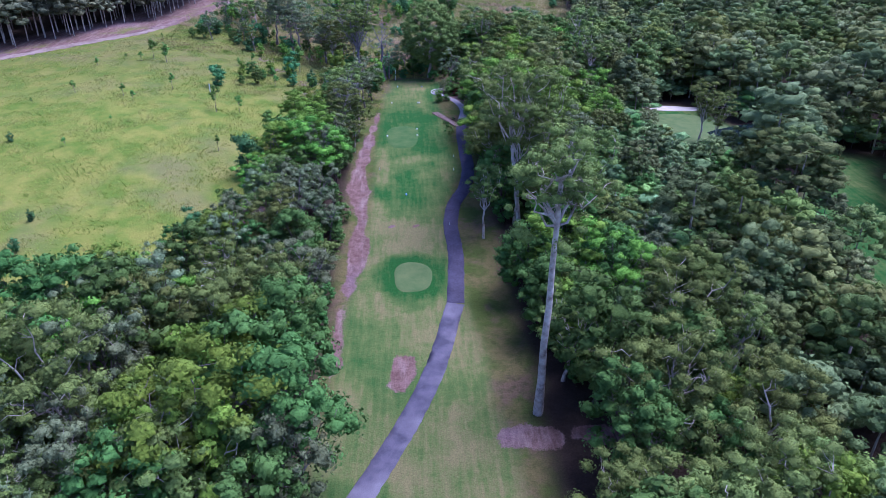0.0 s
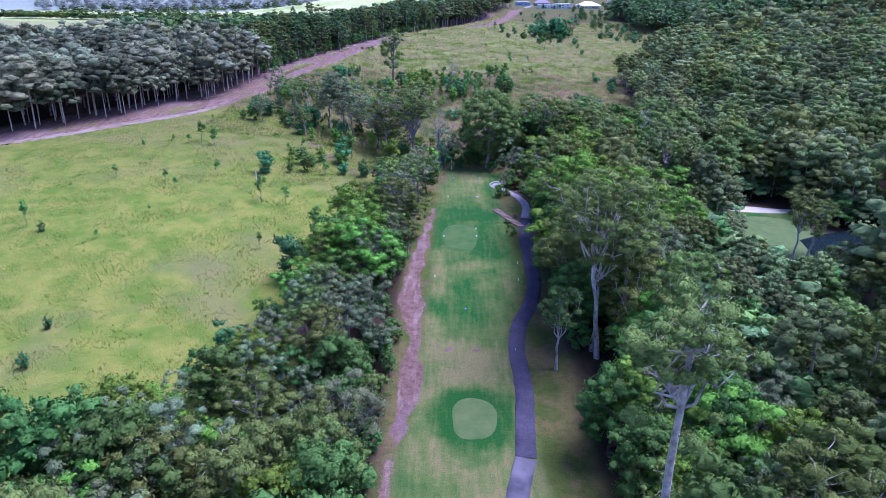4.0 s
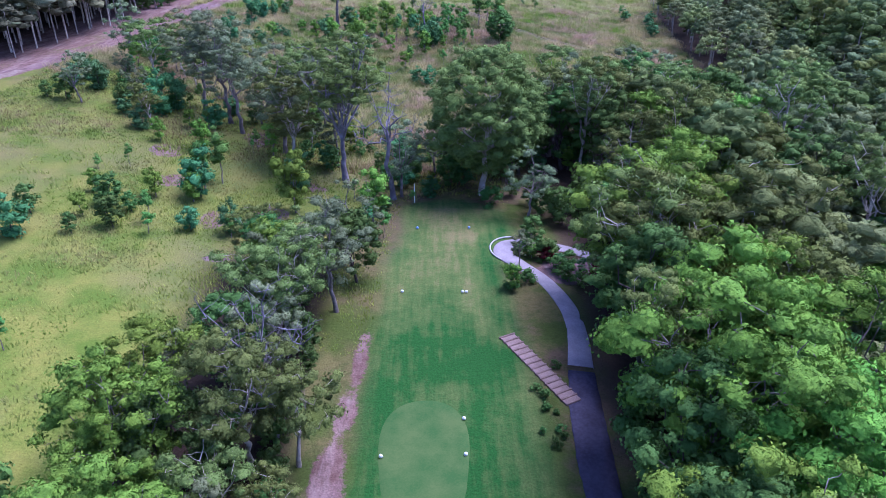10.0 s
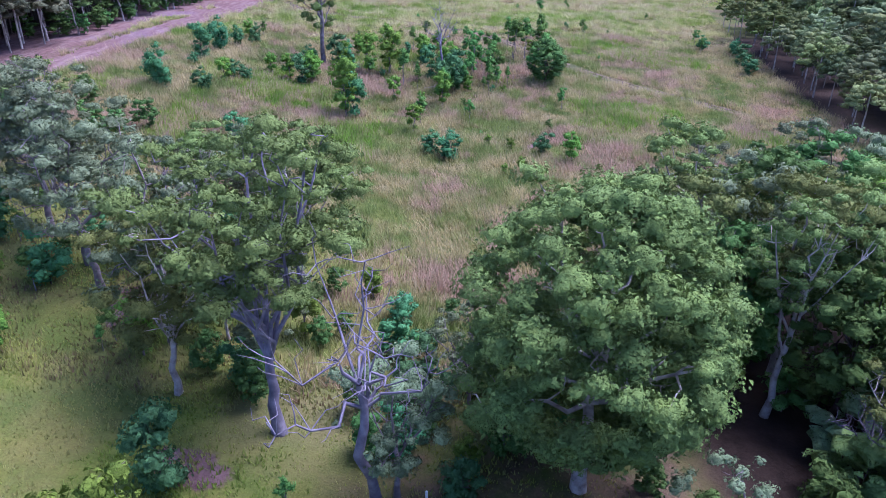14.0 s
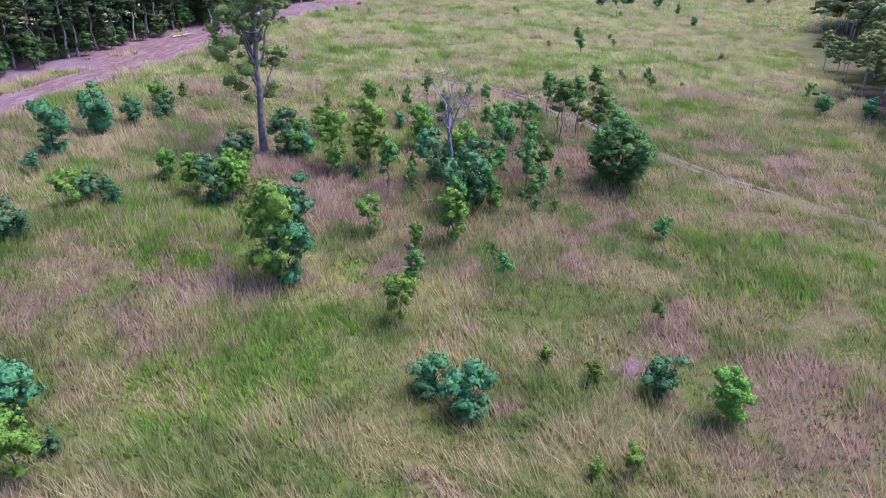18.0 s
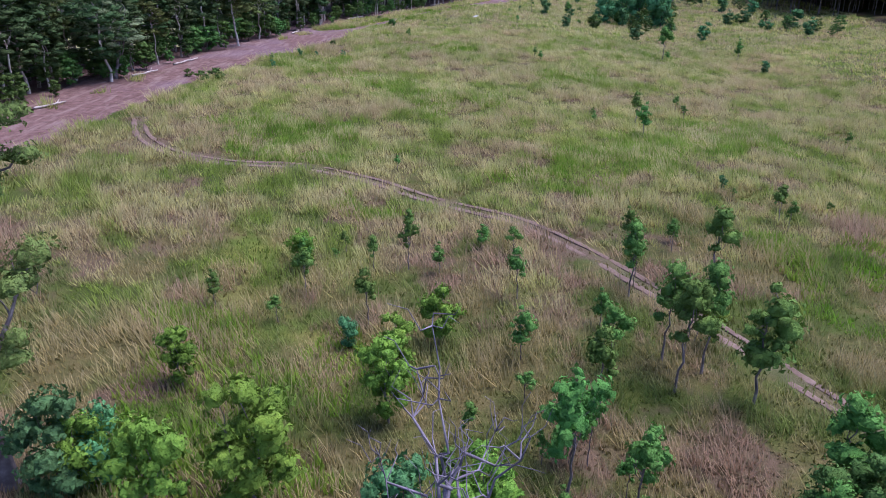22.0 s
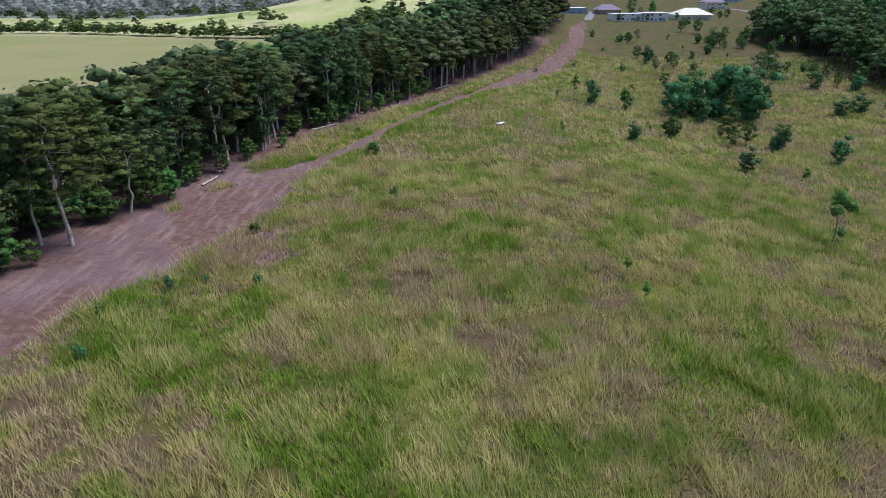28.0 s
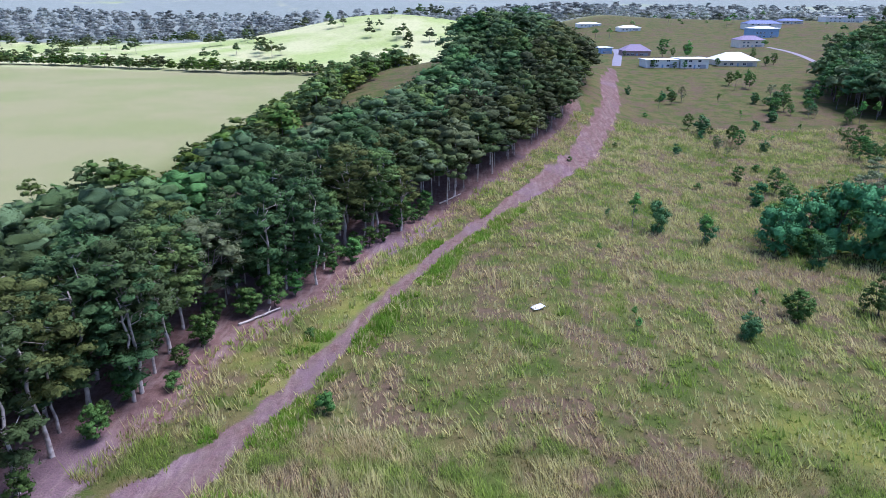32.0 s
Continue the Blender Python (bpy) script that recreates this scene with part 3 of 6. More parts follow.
def clumps(r, centres, radii, per, size, flat=0.75, slim=0.6):
    """Uneven leafy puffs round the given centres: a lumpy, holed mass each, flatter below, with leaf sprays standing out of it."""
    ball, ball_faces = BALL, BALL_FACES
    where, out, lumps = [], [], []
    for c, rad in zip(centres, radii):
        k1, k2 = r.normal(0, 2.2, 3), r.normal(0, 4.5, 3)
        swell = 0.66 + 0.17 * np.sin(ball @ k1 + r.uniform(0, 6)) + 0.12 * np.sin(ball @ k2 + r.uniform(0, 6)) + 0.1 * r.normal(0, 1, len(ball))
        q = ball * (rad * swell)[:, None] * np.array([1, 1, flat])
        q[:, 2] = np.where(q[:, 2] < 0, q[:, 2] * 0.6, q[:, 2])
        soft = ball + 0.35 * r.normal(0, 1, ball.shape) + np.array([0, 0, 0.1])
        lumps.append((np.asarray(c) + q, ball_faces, soft / np.linalg.norm(soft, axis=1)[:, None]))
        n = max(8, int(0.85 * per * rad * rad))
        d = r.normal(0, 1, (n, 3))
        d[:, 2] = np.where(r.random(n) < 0.75, np.abs(d[:, 2]), d[:, 2] * 0.6)
        d /= np.linalg.norm(d, axis=1)[:, None]
        where.append(np.asarray(c) + d * (rad * (0.62 + 0.55 * r.random(n)))[:, None] * np.array([1, 1, flat]))
        out.append(d + np.array([0, 0, 0.2]))
    return join(lumps + [sprays(r, np.concatenate(where), np.concatenate(out), size, slim)])


def tree_parts(seed, h, r0, fork, spread, limbs, clump, per, size, flat=0.75, base=0.45, top=1.0, twigs=3, sides=7, slim=0.66, extra=0, lean=0.04, bare=0.0, first=0.55, crook=0.012, apart=1.1):
    """Wood and leaves of one tree of height h: a trunk that forks into crooked limbs with twigs, and heaps of leaves at their ends.
    base: where the crown begins; bare: the share of twigs with no leaves."""
    r = np.random.default_rng(seed)
    shell = size >= 0.35
    if shell:
        size, per, clump, apart, extra = size * 0.68, per * 1.7, clump * 0.85, apart * 1.08, int(extra * 1.5) + 16
    tip = np.array([r.normal(0, lean) * h, r.normal(0, lean) * h, h * fork])
    trunk = bend(r, np.zeros(3), tip, 7, crook * h)
    trunk[0] = (0, 0, -0.4)
    wood = [tube(trunk, np.linspace(r0 * 1.05, r0 * 0.55, 7) * np.array([1.35, 1.05, 1, 1, 1, 1, 1]), sides)]
    count, knots = len(wood[0][0]), []
    ends = []
    for k in range(limbs):
        ang = 2 * np.pi * (k / limbs) + r.normal(0, 0.35)
        u = r.uniform(first, 1.0) if k else 1.0
        s = trunk[int(round(u * 6))]
        out = spread * r.uniform(0.45, 1.0) if k else spread * 0.15
        zt = h * r.uniform(base + 0.12, top - 0.06) if k else h * (top - 0.05)
        e = np.array([tip[0] * u + math.cos(ang) * out, tip[1] * u + math.sin(ang) * out, max(zt, s[2] + 0.1 * h)])
        way = bend(r, s, e, 6, 0.025 * h, 0.0)
        r1 = r0 * r.uniform(0.28, 0.48)
        ring, mine = int(round(u * 6)), count
        knots.append((ring * sides, ring * sides + 1, mine + 1, mine))
        wood.append(tube(way, np.linspace(r1, r1 * 0.25, 6), max(4, sides - 2)))
        count += len(wood[-1][0])
        ends.append(e)
        for _ in range(twigs):
            j = r.integers(2, 6)
            w = way[j]
            d = r.normal(0, 1, 3)
            d[2] = abs(d[2]) * 0.7 + 0.15
            e2 = w + d / np.linalg.norm(d) * spread * r.uniform(0.25, 0.5)
            e2[2] = min(max(e2[2], h * base), h * top)
            step = mine + j * max(4, sides - 2)
            knots.append((step, step + 1, count + 1, count))
            wood.append(tube(bend(r, w, e2, 4, 0.015 * h), np.linspace(r1 * 0.35, r1 * 0.1, 4), 4))
            count += 16
            if r.random() >= bare:
                ends.append(e2)
    for _ in range(extra):
        a, q = r.uniform(0, 2 * np.pi), r.uniform(0.6 if shell else 0.2, 1) ** 0.5
        z = r.uniform(base, top)
        wide = math.sin(np.pi * min(1, max(0.12, (z - base + 0.08) / (top - base + 0.16))))
        ends.append(np.array([math.cos(a) * spread * q * wide, math.sin(a) * spread * q * wide, z * h]))
    kept = []
    for e in ends:
        if all(np.linalg.norm((e - q) * np.array([1, 1, 1.25])) > apart * clump for q in kept):
            kept.append(e)
    ends = np.array(kept)
    ends[:, 2] -= 0.25 * clump
    leaves = clumps(r, ends, clump * r.uniform(0.55, 1.4, len(ends)), per, size, flat, slim) if per else None
    wv, wf = join(wood)
    return (wv, np.concatenate([wf, np.array(knots)]) if knots else wf), leaves


class Stock:
    """Kinds of trees, each with a few shapes; plant() sets one out."""

    def __init__(self):
        self.kinds = {}

    def add(self, kind, name, label, category, wood_mat, leaf, shapes, h):
        made = []
        for wood, leaves in shapes:
            wm = raw_mesh("trunk", *wood)
            wm.materials.append(wood_mat)
            wm.polygons.foreach_set("use_smooth", np.ones(len(wm.polygons), bool))
            lm = None
            if leaves is not None:
                lm = raw_mesh("crown", *leaves)
                lm.materials.append(leaf)
            made.append((wm, lm))
        self.kinds[kind] = (name, label, category, made, h)

    def plant(self, kind, x, y, tall, turn=None, wide=1.0, shape=None, label="", group="", sink=0.0, roll=0.0):
        name, lab, cat, made, h = self.kinds[kind]
        k = shape if shape is not None else int(rng.integers(len(made)))
        turn = rng.uniform(0, 360) if turn is None else turn
        e = new(name)
        e.empty_display_size = 0.3
        s = tall / h
        e.matrix_basis = pose(x, y, ground_z(x, y) - 0.05 - sink, 0, roll, 0) @ Matrix.Rotation(radians(turn), 4, "Z") @ Matrix.Diagonal((s * wide, s * wide, s, 1))
        tagged(e, label or lab, cat, group)
        for nm, me in zip(("trunk", "crown"), made[k]):
            if me:
                o = new(nm, me)
                o.parent = e
        return e


stock = Stock()
stock.add("gum", "gum_tree", "broad eucalypt with pale limbs and clumped yellow-green leaves", "tree", BARK_PALE, LEAF_GUM,
          [tree_parts(100 + k, 15, 0.3, 0.5, 5.2, 8, 1.15, 34, 0.6, 0.62, 0.42, 1.0, 4, 5, extra=12) for k in range(4)], 15)
stock.add("fresh", "gum_tree", "eucalypt with fresh bright green leaf clumps", "tree", BARK_GREY, LEAF_FRESH,
          [tree_parts(120 + k, 12, 0.25, 0.4, 4.8, 8, 1.1, 34, 0.58, 0.6, 0.33, 1.0, 4, 5, extra=14) for k in range(3)], 12)
stock.add("dense", "leafy_tree", "dense dark green round-crowned tree", "tree", BARK_DARK, LEAF_DENSE,
          [tree_parts(140 + k, 11, 0.22, 0.35, 3.6, 7, 1.05, 34, 0.56, 0.7, 0.22, 1.0, 2, 5, extra=34) for k in range(3)], 11)
stock.add("grey", "gum_tree", "grey-green eucalypt with thin open crown and bare twigs", "tree", BARK_GREY, LEAF_GREY,
          [tree_parts(160 + k, 14, 0.24, 0.5, 4.2, 8, 0.95, 30, 0.52, 0.75, 0.35, 1.0, 4, 5, extra=8, bare=0.3) for k in range(4)], 14)
stock.add("tall", "tall_gum", "tall straight eucalypt with pale bark and high crown", "tree", BARK_PALE, LEAF_GUM,
          [tree_parts(180 + k, 22, 0.34, 0.62, 4.8, 9, 1.15, 34, 0.58, 0.7, 0.55, 1.0, 4, 5, extra=8) for k in range(3)], 22)
stock.add("pole", "plantation_gum", "slim straight forest eucalypt with a narrow dark crown", "tree", BARK_PALE, LEAF_WOOD,
          [tree_parts(200 + k, 16, 0.15, 0.72, 2.8, 6, 0.95, 36, 0.54, 0.75, 0.22 + 0.06 * (k % 3), 1.0, 3, 5, extra=26, lean=0.02) for k in range(5)], 16)
stock.add("pole_olive", "plantation_gum", "slim forest eucalypt with pale trunk and olive leaf clumps", "tree", BARK_PALE, LEAF_OLIVE,
          [tree_parts(210 + k, 16, 0.16, 0.66, 3.2, 7, 0.95, 36, 0.54, 0.7, 0.34, 1.0, 3, 5, extra=12, lean=0.03) for k in range(3)], 16)
stock.add("under", "understorey_tree", "small dark leafy tree in the forest shade", "tree", BARK_DARK, LEAF_DENSE,
          [tree_parts(216 + k, 5, 0.07, 0.5, 1.8, 6, 0.75, 36, 0.5, 0.8, 0.15, 1.0, 2, 4, extra=12) for k in range(3)], 5)
stock.add("slender", "sapling", "slender young tree with a small dark green crown", "tree", BARK_GREY, LEAF_YOUNG,
          [tree_parts(220 + k, 6, 0.07, 0.6, 1.0, 5, 0.6, 120, 0.3, 0.9, 0.4, 1.0, 2, 5, extra=5, lean=0.03) for k in range(4)], 6)
stock.add("bright", "sapling", "young tree with a bright green bushy crown", "tree", BARK_GREY, LEAF_FRESH,
          [tree_parts(240 + k, 5, 0.08, 0.5, 1.3, 6, 0.7, 110, 0.3, 0.85, 0.2, 1.0, 2, 5, extra=20) for k in range(3)], 5)
stock.add("bushy", "bush", "low bushy blue-green tree on grass", "bush", BARK_DARK, LEAF_TEAL,
          [tree_parts(260 + k, 5, 0.09, 0.35, 1.7, 6, 0.8, 90, 0.32, 0.8, 0.08, 1.0, 2, 5, extra=30) for k in range(3)], 5)
stock.add("shrub", "shrub", "low leafy green shrub", "bush", BARK_DARK, LEAF_DENSE,
          [tree_parts(280 + k, 2, 0.05, 0.3, 1.2, 5, 0.5, 110, 0.26, 0.8, 0.1, 1.0, 1, 4, extra=10) for k in range(2)], 2)
stock.add("red_shrub", "shrub", "rounded dark red garden shrub in mulch", "bush", BARK_DARK, LEAF_RED,
          [tree_parts(284, 2, 0.05, 0.3, 1.2, 5, 0.5, 110, 0.26, 0.8, 0.1, 1.0, 1, 4, extra=10)], 2)
stock.add("dead", "dead_tree", "bare grey dead tree with crooked branches", "tree", BARK_DEAD, None,
          [tree_parts(300 + k, 12, 0.24, 0.55, 3.8, 8, 1, 0, 1, twigs=9, base=0.4, sides=6) for k in range(3)], 12)

# finer shapes for the trees that the camera passes nearest
stock.add("gum_near", "broad_gum", "broad eucalypt with pale limbs and clumped yellow-green leaves", "tree", BARK_PALE, LEAF_GUM,
          [tree_parts(320 + k, 15, 0.3, 0.48, 5.4, 8, 1.1, 62, 0.42, 0.6, 0.4, 1.0, 6, extra=12) for k in range(4)], 15)
stock.add("fresh_near", "broad_gum", "eucalypt with fresh bright green leaf clumps over dark limbs", "tree", BARK_GREY, LEAF_FRESH,
          [tree_parts(330 + k, 12, 0.25, 0.38, 5.0, 8, 1.1, 62, 0.42, 0.6, 0.3, 1.0, 6, extra=16) for k in range(3)], 12)
stock.add("dense_near", "leafy_tree", "dense dark green round-crowned tree", "tree", BARK_DARK, LEAF_DENSE,
          [tree_parts(340 + k, 11, 0.22, 0.35, 3.6, 7, 1.0, 62, 0.4, 0.75, 0.2, 1.0, 2, extra=44) for k in range(3)], 11)
stock.add("grey_near", "open_gum", "grey-green eucalypt with open crown over crooked pale limbs", "tree", BARK_GREY, LEAF_GREY,
          [tree_parts(350 + k, 14, 0.26, 0.45, 4.6, 8, 0.95, 54, 0.4, 0.7, 0.33, 1.0, 7, extra=6, bare=0.35) for k in range(4)], 14)
stock.add("tall_near", "tall_gum", "tall straight eucalypt with pale bark and high crown", "tree", BARK_PALE, LEAF_GUM,
          [tree_parts(360 + k, 22, 0.34, 0.62, 4.8, 9, 1.1, 58, 0.42, 0.68, 0.55, 1.0, 5, extra=8, lean=0.025) for k in range(3)], 22)
stock.add("vase_near", "forked_gum", "large eucalypt with a forked pale mauve-grey trunk and umbrella crown", "tree", BARK_DEAD, LEAF_VASE,
          [tree_parts(390, 20, 0.42, 0.34, 7.0, 11, 1.15, 62, 0.42, 0.6, 0.6, 1.0, 9, extra=4, first=0.85, crook=0.006)], 20)
one, two = (tree_parts(k, 28, 0.34, f, 6.2, 9, 1.15, 60, 0.42, 0.6, 0.6, 1.0, 7, extra=3, lean=0.05, first=0.72, crook=0.01, bare=0.15) for k, f in ((366, 0.6), (367, 0.5)))
shift, less = np.array([1.5, 0.9, 0.0]), np.array([0.82, 0.82, 0.84])
stock.add("twin_near", "twin_gum", "tall open eucalypt with two pale bare trunks and an umbrella crown", "tree", BARK_PALE, LEAF_GUM,
          [(join([one[0], (two[0][0] * less + shift, two[0][1])]), join([one[1], (two[1][0] * less + shift, *two[1][1:])]))], 28)
stock.add("full_near", "broad_gum", "great broad eucalypt, thick with olive leaves down its sides", "tree", BARK_PALE, LEAF_GUM,
          [tree_parts(394 + k, 19, 0.4, 0.45, 6.9, 10, 1.2, 60, 0.43, 0.7, 0.2, 0.98, 5, extra=190, apart=0.72) for k in range(2)], 19)
stock.add("round", "round_tree", "dense round dark green tree, leafy to the ground", "tree", BARK_DARK, LEAF_DENSE,
          [tree_parts(398, 8, 0.2, 0.35, 3.3, 8, 0.95, 62, 0.38, 0.8, 0.1, 1.0, 2, extra=90, apart=0.85)], 8)
stock.add("giant", "tall_gum", "very tall eucalypt with a bare straight pale trunk", "tree", BARK_PALE, LEAF_GUM,
          [tree_parts(370, 31, 0.42, 0.86, 4.6, 11, 1.05, 58, 0.42, 0.75, 0.66, 1.0, 5, extra=4, lean=0.012, crook=0.003, first=0.8)], 31)
stock.add("hill", "lone_gum", "tall lone eucalypt with dark trunk and ragged crown", "tree", BARK_GREY, LEAF_GUM,
          [tree_parts(380, 21, 0.42, 0.8, 4.5, 15, 1.2, 54, 0.42, 0.9, 0.34, 1.0, 4, extra=16, lean=0.02, first=0.38)], 21)

# x, y, height of trees that stand out
HEROES = [("dense_near", -10.7, 4.6, 18), ("fresh_near", -19, 3, 18), ("gum_near", -31, 6, 19), ("gum_near", -44, 2, 17), ("dense_near", -12.5, 20, 15), ("gum_near", -17, 27, 14), ("grey_near", -27, 24, 15),
          ("grey_near", -36, 22, 13), ("dense_near", -15.5, 42, 11), ("grey_near", -13, 33, 13), ("gum_near", -19, 47, 12), ("grey_near", -15.5, 54, 12), ("gum_near", -22, 55, 10), ("fresh_near", -15.5, 70, 12.5), ("fresh_near", -22, 72, 11), ("fresh_near", -25, 64, 8.5),
          ("fresh_near", -16.5, 80, 12), ("dense_near", -12, 76, 9), ("gum_near", -12.5, 92, 12), ("dense_near", -15.5, 100, 9), ("fresh_near", -19.5, 88, 10), ("dead", -11.5, 95.5, 14), ("gum_near", -12.4, 106, 12),
          ("grey_near", -9, 112, 12), ("grey_near", -8.5, 121, 10), ("fresh_near", -21, 96, 9)]
HEROES_NORTH = [("vase_near", -12.2, 146.9, 20.5), ("dead", -5.0, 140.5, 18), ("grey_near", -4.0, 141.5, 10.5), ("full_near", 7.0, 142.7, 20.5), ("grey_near", 0.5, 150, 9), ("dense_near", 12, 150, 10), ("dead", 24.2, 143.1, 9), ("grey_near", 12.3, 134.5, 9.6), ("tall_near", 21.8, 150.8, 17), ("dense_near", 13, 152, 14),
                ("grey_near", -30.2, 161.5, 16.7), ("grey_near", -38.4, 169.4, 17), ("grey_near", -33.1, 165.5, 18), ("grey_near", -22.4, 155.7, 17), ("gum_near", -14.4, 166.2, 16), ("gum_near", -20, 150, 13), ("dense_near", 26, 150, 13),
                ("gum_near", 27, 141, 13), ("fresh_near", 31, 131, 14), ("gum_near", -24, 168, 13)]
HEROES_EAST = [("twin_near", 19.1, 55.9, 28.5), ("tall_near", 12.9, 52.9, 12.5), ("tall_near", 23, 61, 24), ("tall_near", 28.3, 50.9, 19), ("gum_near", 16.5, 67, 17), ("fresh_near", 17.5, 79.1, 14), ("fresh_near", 20, 92, 17), ("fresh_near", 24, 84, 15), ("fresh_near", 30, 94, 15), ("fresh_near", 27, 116, 14), ("fresh_near", 27, 125, 15), ("vase_near", 19.0, 72.5, 17), ("dense_near", 16.6, 61, 12), ("tall_near", 16.2, 66, 15), ("fresh_near", 16.4, 74, 12), ("dense_near", 16.8, 81, 12.5), ("dense_near", 16.8, 89, 13), ("tall_near", 16.4, 96, 15),
               ("dense_near", 18.5, 104, 14), ("gum_near", 22, 112, 16), ("gum_near", 21.5, 118.5, 14), ("fresh_near", 25, 101, 15), ("dense_near", 17, 37, 12), ("dense_near", 19, 28, 12), ("giant", 15.3, 14.6, 33), ("dense_near", 22, 4, 14),
               ("gum_near", 27, 9, 16), ("gum_near", 36, 3, 15), ("gum_near", 19, -4, 12), ("gum_near", 30, -5, 16), ("tall_near", 66.4, 142.4, 16), ("tall_near", 63, 92, 15), ("gum_near", 68, 96, 12)]
for kind, x, y, tall in HEROES + HEROES_NORTH + HEROES_EAST:
    stock.plant(kind, x, y, tall)

# x, y, height of the young trees that stand singly, south to north
BRIGHT = [
    (-7.1, 132.8, 6.9), (-16.9, 133.8, 8.4), (-29.5, 134.2, 4.2), (-33.3, 151.5, 5), (-40, 152.8, 3.9),
    (-6.8, 217.2, 4.6), (-17.8, 221.1, 9.5), (-6, 231.2, 2.9), (-2.2, 232.5, 6.2), (-10.7, 233.3, 4.5),
    (-26.3, 237.3, 6.2), (-30.4, 238, 4.8), (-26.2, 240.2, 5), (2.4, 240.5, 3.5), (-34.2, 240.6, 3.9),
    (9.3, 240.7, 1.7), (-27.1, 246.6, 3), (-17, 249.7, 7.7), (-1.2, 249.9, 7.4), (-13.1, 251.8, 8.9),
    (-22.8, 252.9, 5.2), (-6.7, 260.3, 6.4), (-20.7, 262.2, 4.6), (-6.6, 265, 5), (-44.7, 265.3, 4.3),
    (-3.6, 268.8, 5.2), (17, 269.6, 3.5), (-15.9, 279.1, 4.2),
]
SLENDER_A = [
    (-28.8, 58.2, 5.9), (-64.6, 82.9, 1.8), (-36, 83.4, 3.2), (-94.2, 85.6, 3.7), (-26.4, 85.7, 8.1),
    (-79.9, 87.4, 5), (-60.2, 95, 1.3), (-40.9, 103.4, 6), (-35.9, 103.4, 4.2), (-81.4, 106.5, 1.4),
    (-60, 107.5, 2.4), (-63.3, 111, 2.8), (-75.1, 113.7, 2.9), (-54, 116.6, 3.9), (-31.6, 124.9, 2.9),
    (-5.5, 128.2, 3.6), (-11.1, 130.7, 4.1), (-78.5, 136, 2.4), (-29.2, 138.1, 6.6), (-2.5, 138.5, 2.1),
    (-61.9, 138.9, 5.3), (-68.5, 139.4, 2.4), (-43.8, 140.8, 2.3), (-27.9, 141.1, 8.2), (-65.9, 141.3, 5.2),
    (-73.4, 142.1, 1.7), (-40.3, 142.3, 3.4), (-69.6, 161.8, 1.9), (12.1, 215.7, 1.1), (4, 216.5, 1),
]
SLENDER_B = [
    (14.9, 217.3, 2.7), (-5.8, 222.3, 5.2), (2.4, 223.1, 3.9), (1.6, 227, 3.2), (18.7, 230.3, 4.4),
    (19.2, 233.9, 2.8), (6.3, 238.9, 4.8), (-7.1, 241.7, 4.1), (-9.9, 243.3, 6.9), (3.4, 244.7, 6.3),
    (6.5, 245.3, 7.9), (8.3, 246.2, 6.4), (-10.1, 246.6, 6.4), (-16.5, 248, 4.1), (15.8, 248.7, 7),
    (7.5, 252.4, 7.1), (3.9, 253.2, 9.2), (18.5, 253.3, 8.5), (4.7, 257.1, 7.1), (7.4, 262, 6.4),
    (2.4, 262.6, 2.7), (18.2, 263.2, 9.6), (13, 264, 8.9), (15.6, 266.3, 8.7), (8.8, 266.3, 5.4),
    (2.5, 267.3, 4.8), (13.1, 267.8, 7.8), (32.5, 268.1, 1.5), (-42.4, 268.6, 4.1), (-16.3, 270.8, 2.3),
]
SLENDER_C = [
    (-9.2, 271.2, 5), (9.2, 271.8, 3.7), (-21.7, 272.4, 3.4), (-14.9, 275.1, 4.1), (2.9, 275.6, 4.8),
    (12.6, 276.6, 6.8), (13.4, 278.4, 4.1), (-15.8, 278.6, 3.5), (20.2, 278.8, 7.5), (-9.7, 279.7, 3.5),
    (-3.8, 279.8, 3.3), (-6.6, 280.2, 5), (-13.3, 281, 1.5), (60.4, 283.1, 3.9), (-12.7, 283.2, 2.1),
    (3.2, 283.8, 2.8), (0.2, 284.6, 2.8), (-6.9, 285.6, 3.5), (18.8, 285.6, 3.4), (0.7, 286.3, 1.6),
    (14.7, 287, 4.1), (19.2, 287.5, 2.8), (61.8, 292.5, 4.6), (33.4, 292.8, 3.4), (33.4, 295.1, 4.3),
    (34.5, 298.3, 2.3), (40.7, 298.8, 1.6), (30.4, 301.2, 1.5), (-9.6, 306, 2.1), (26.2, 326.9, 5.7),
]
SLENDER_D = [
    (58.5, 328.9, 3.2), (26.4, 332.8, 5.7), (20, 333.7, 2), (20.3, 336.8, 2), (36.7, 341.1, 2.7),
    (37, 346.6, 3), (16.5, 381.4, 3.3), (16.1, 389.2, 2.8), (52.1, 410.2, 8.7), (53.7, 411.2, 2.8),
    (-14.8, 412.4, 3.2), (75.7, 420.1, 6.4), (61, 439.7, 4.7), (18.4, 467.9, 2.3), (18.8, 471.7, 2),
    (72.8, 476, 7.1), (42.2, 482.2, 2), (42.4, 486.1, 2.2), (18, 498.7, 2.2), (42.1, 514, 6.5),
    (59.9, 515, 4.7), (28.2, 517.9, 8.2), (98.6, 620.7, 3), (125.6, 628.7, 4.1), (115.3, 637.3, 3.1),
    (143.7, 650.9, 8.7), (152.4, 655.3, 7.7), (101.1, 658.8, 3.8), (72.6, 675.6, 5.9), (147.4, 677.1, 8.2),
]
SLENDER_E = [
    (140.6, 682.8, 9.6), (101.8, 688.9, 4.9), (121.1, 724, 9.4), (129.4, 732.2, 9.6), (128.7, 834, 13.8),
]
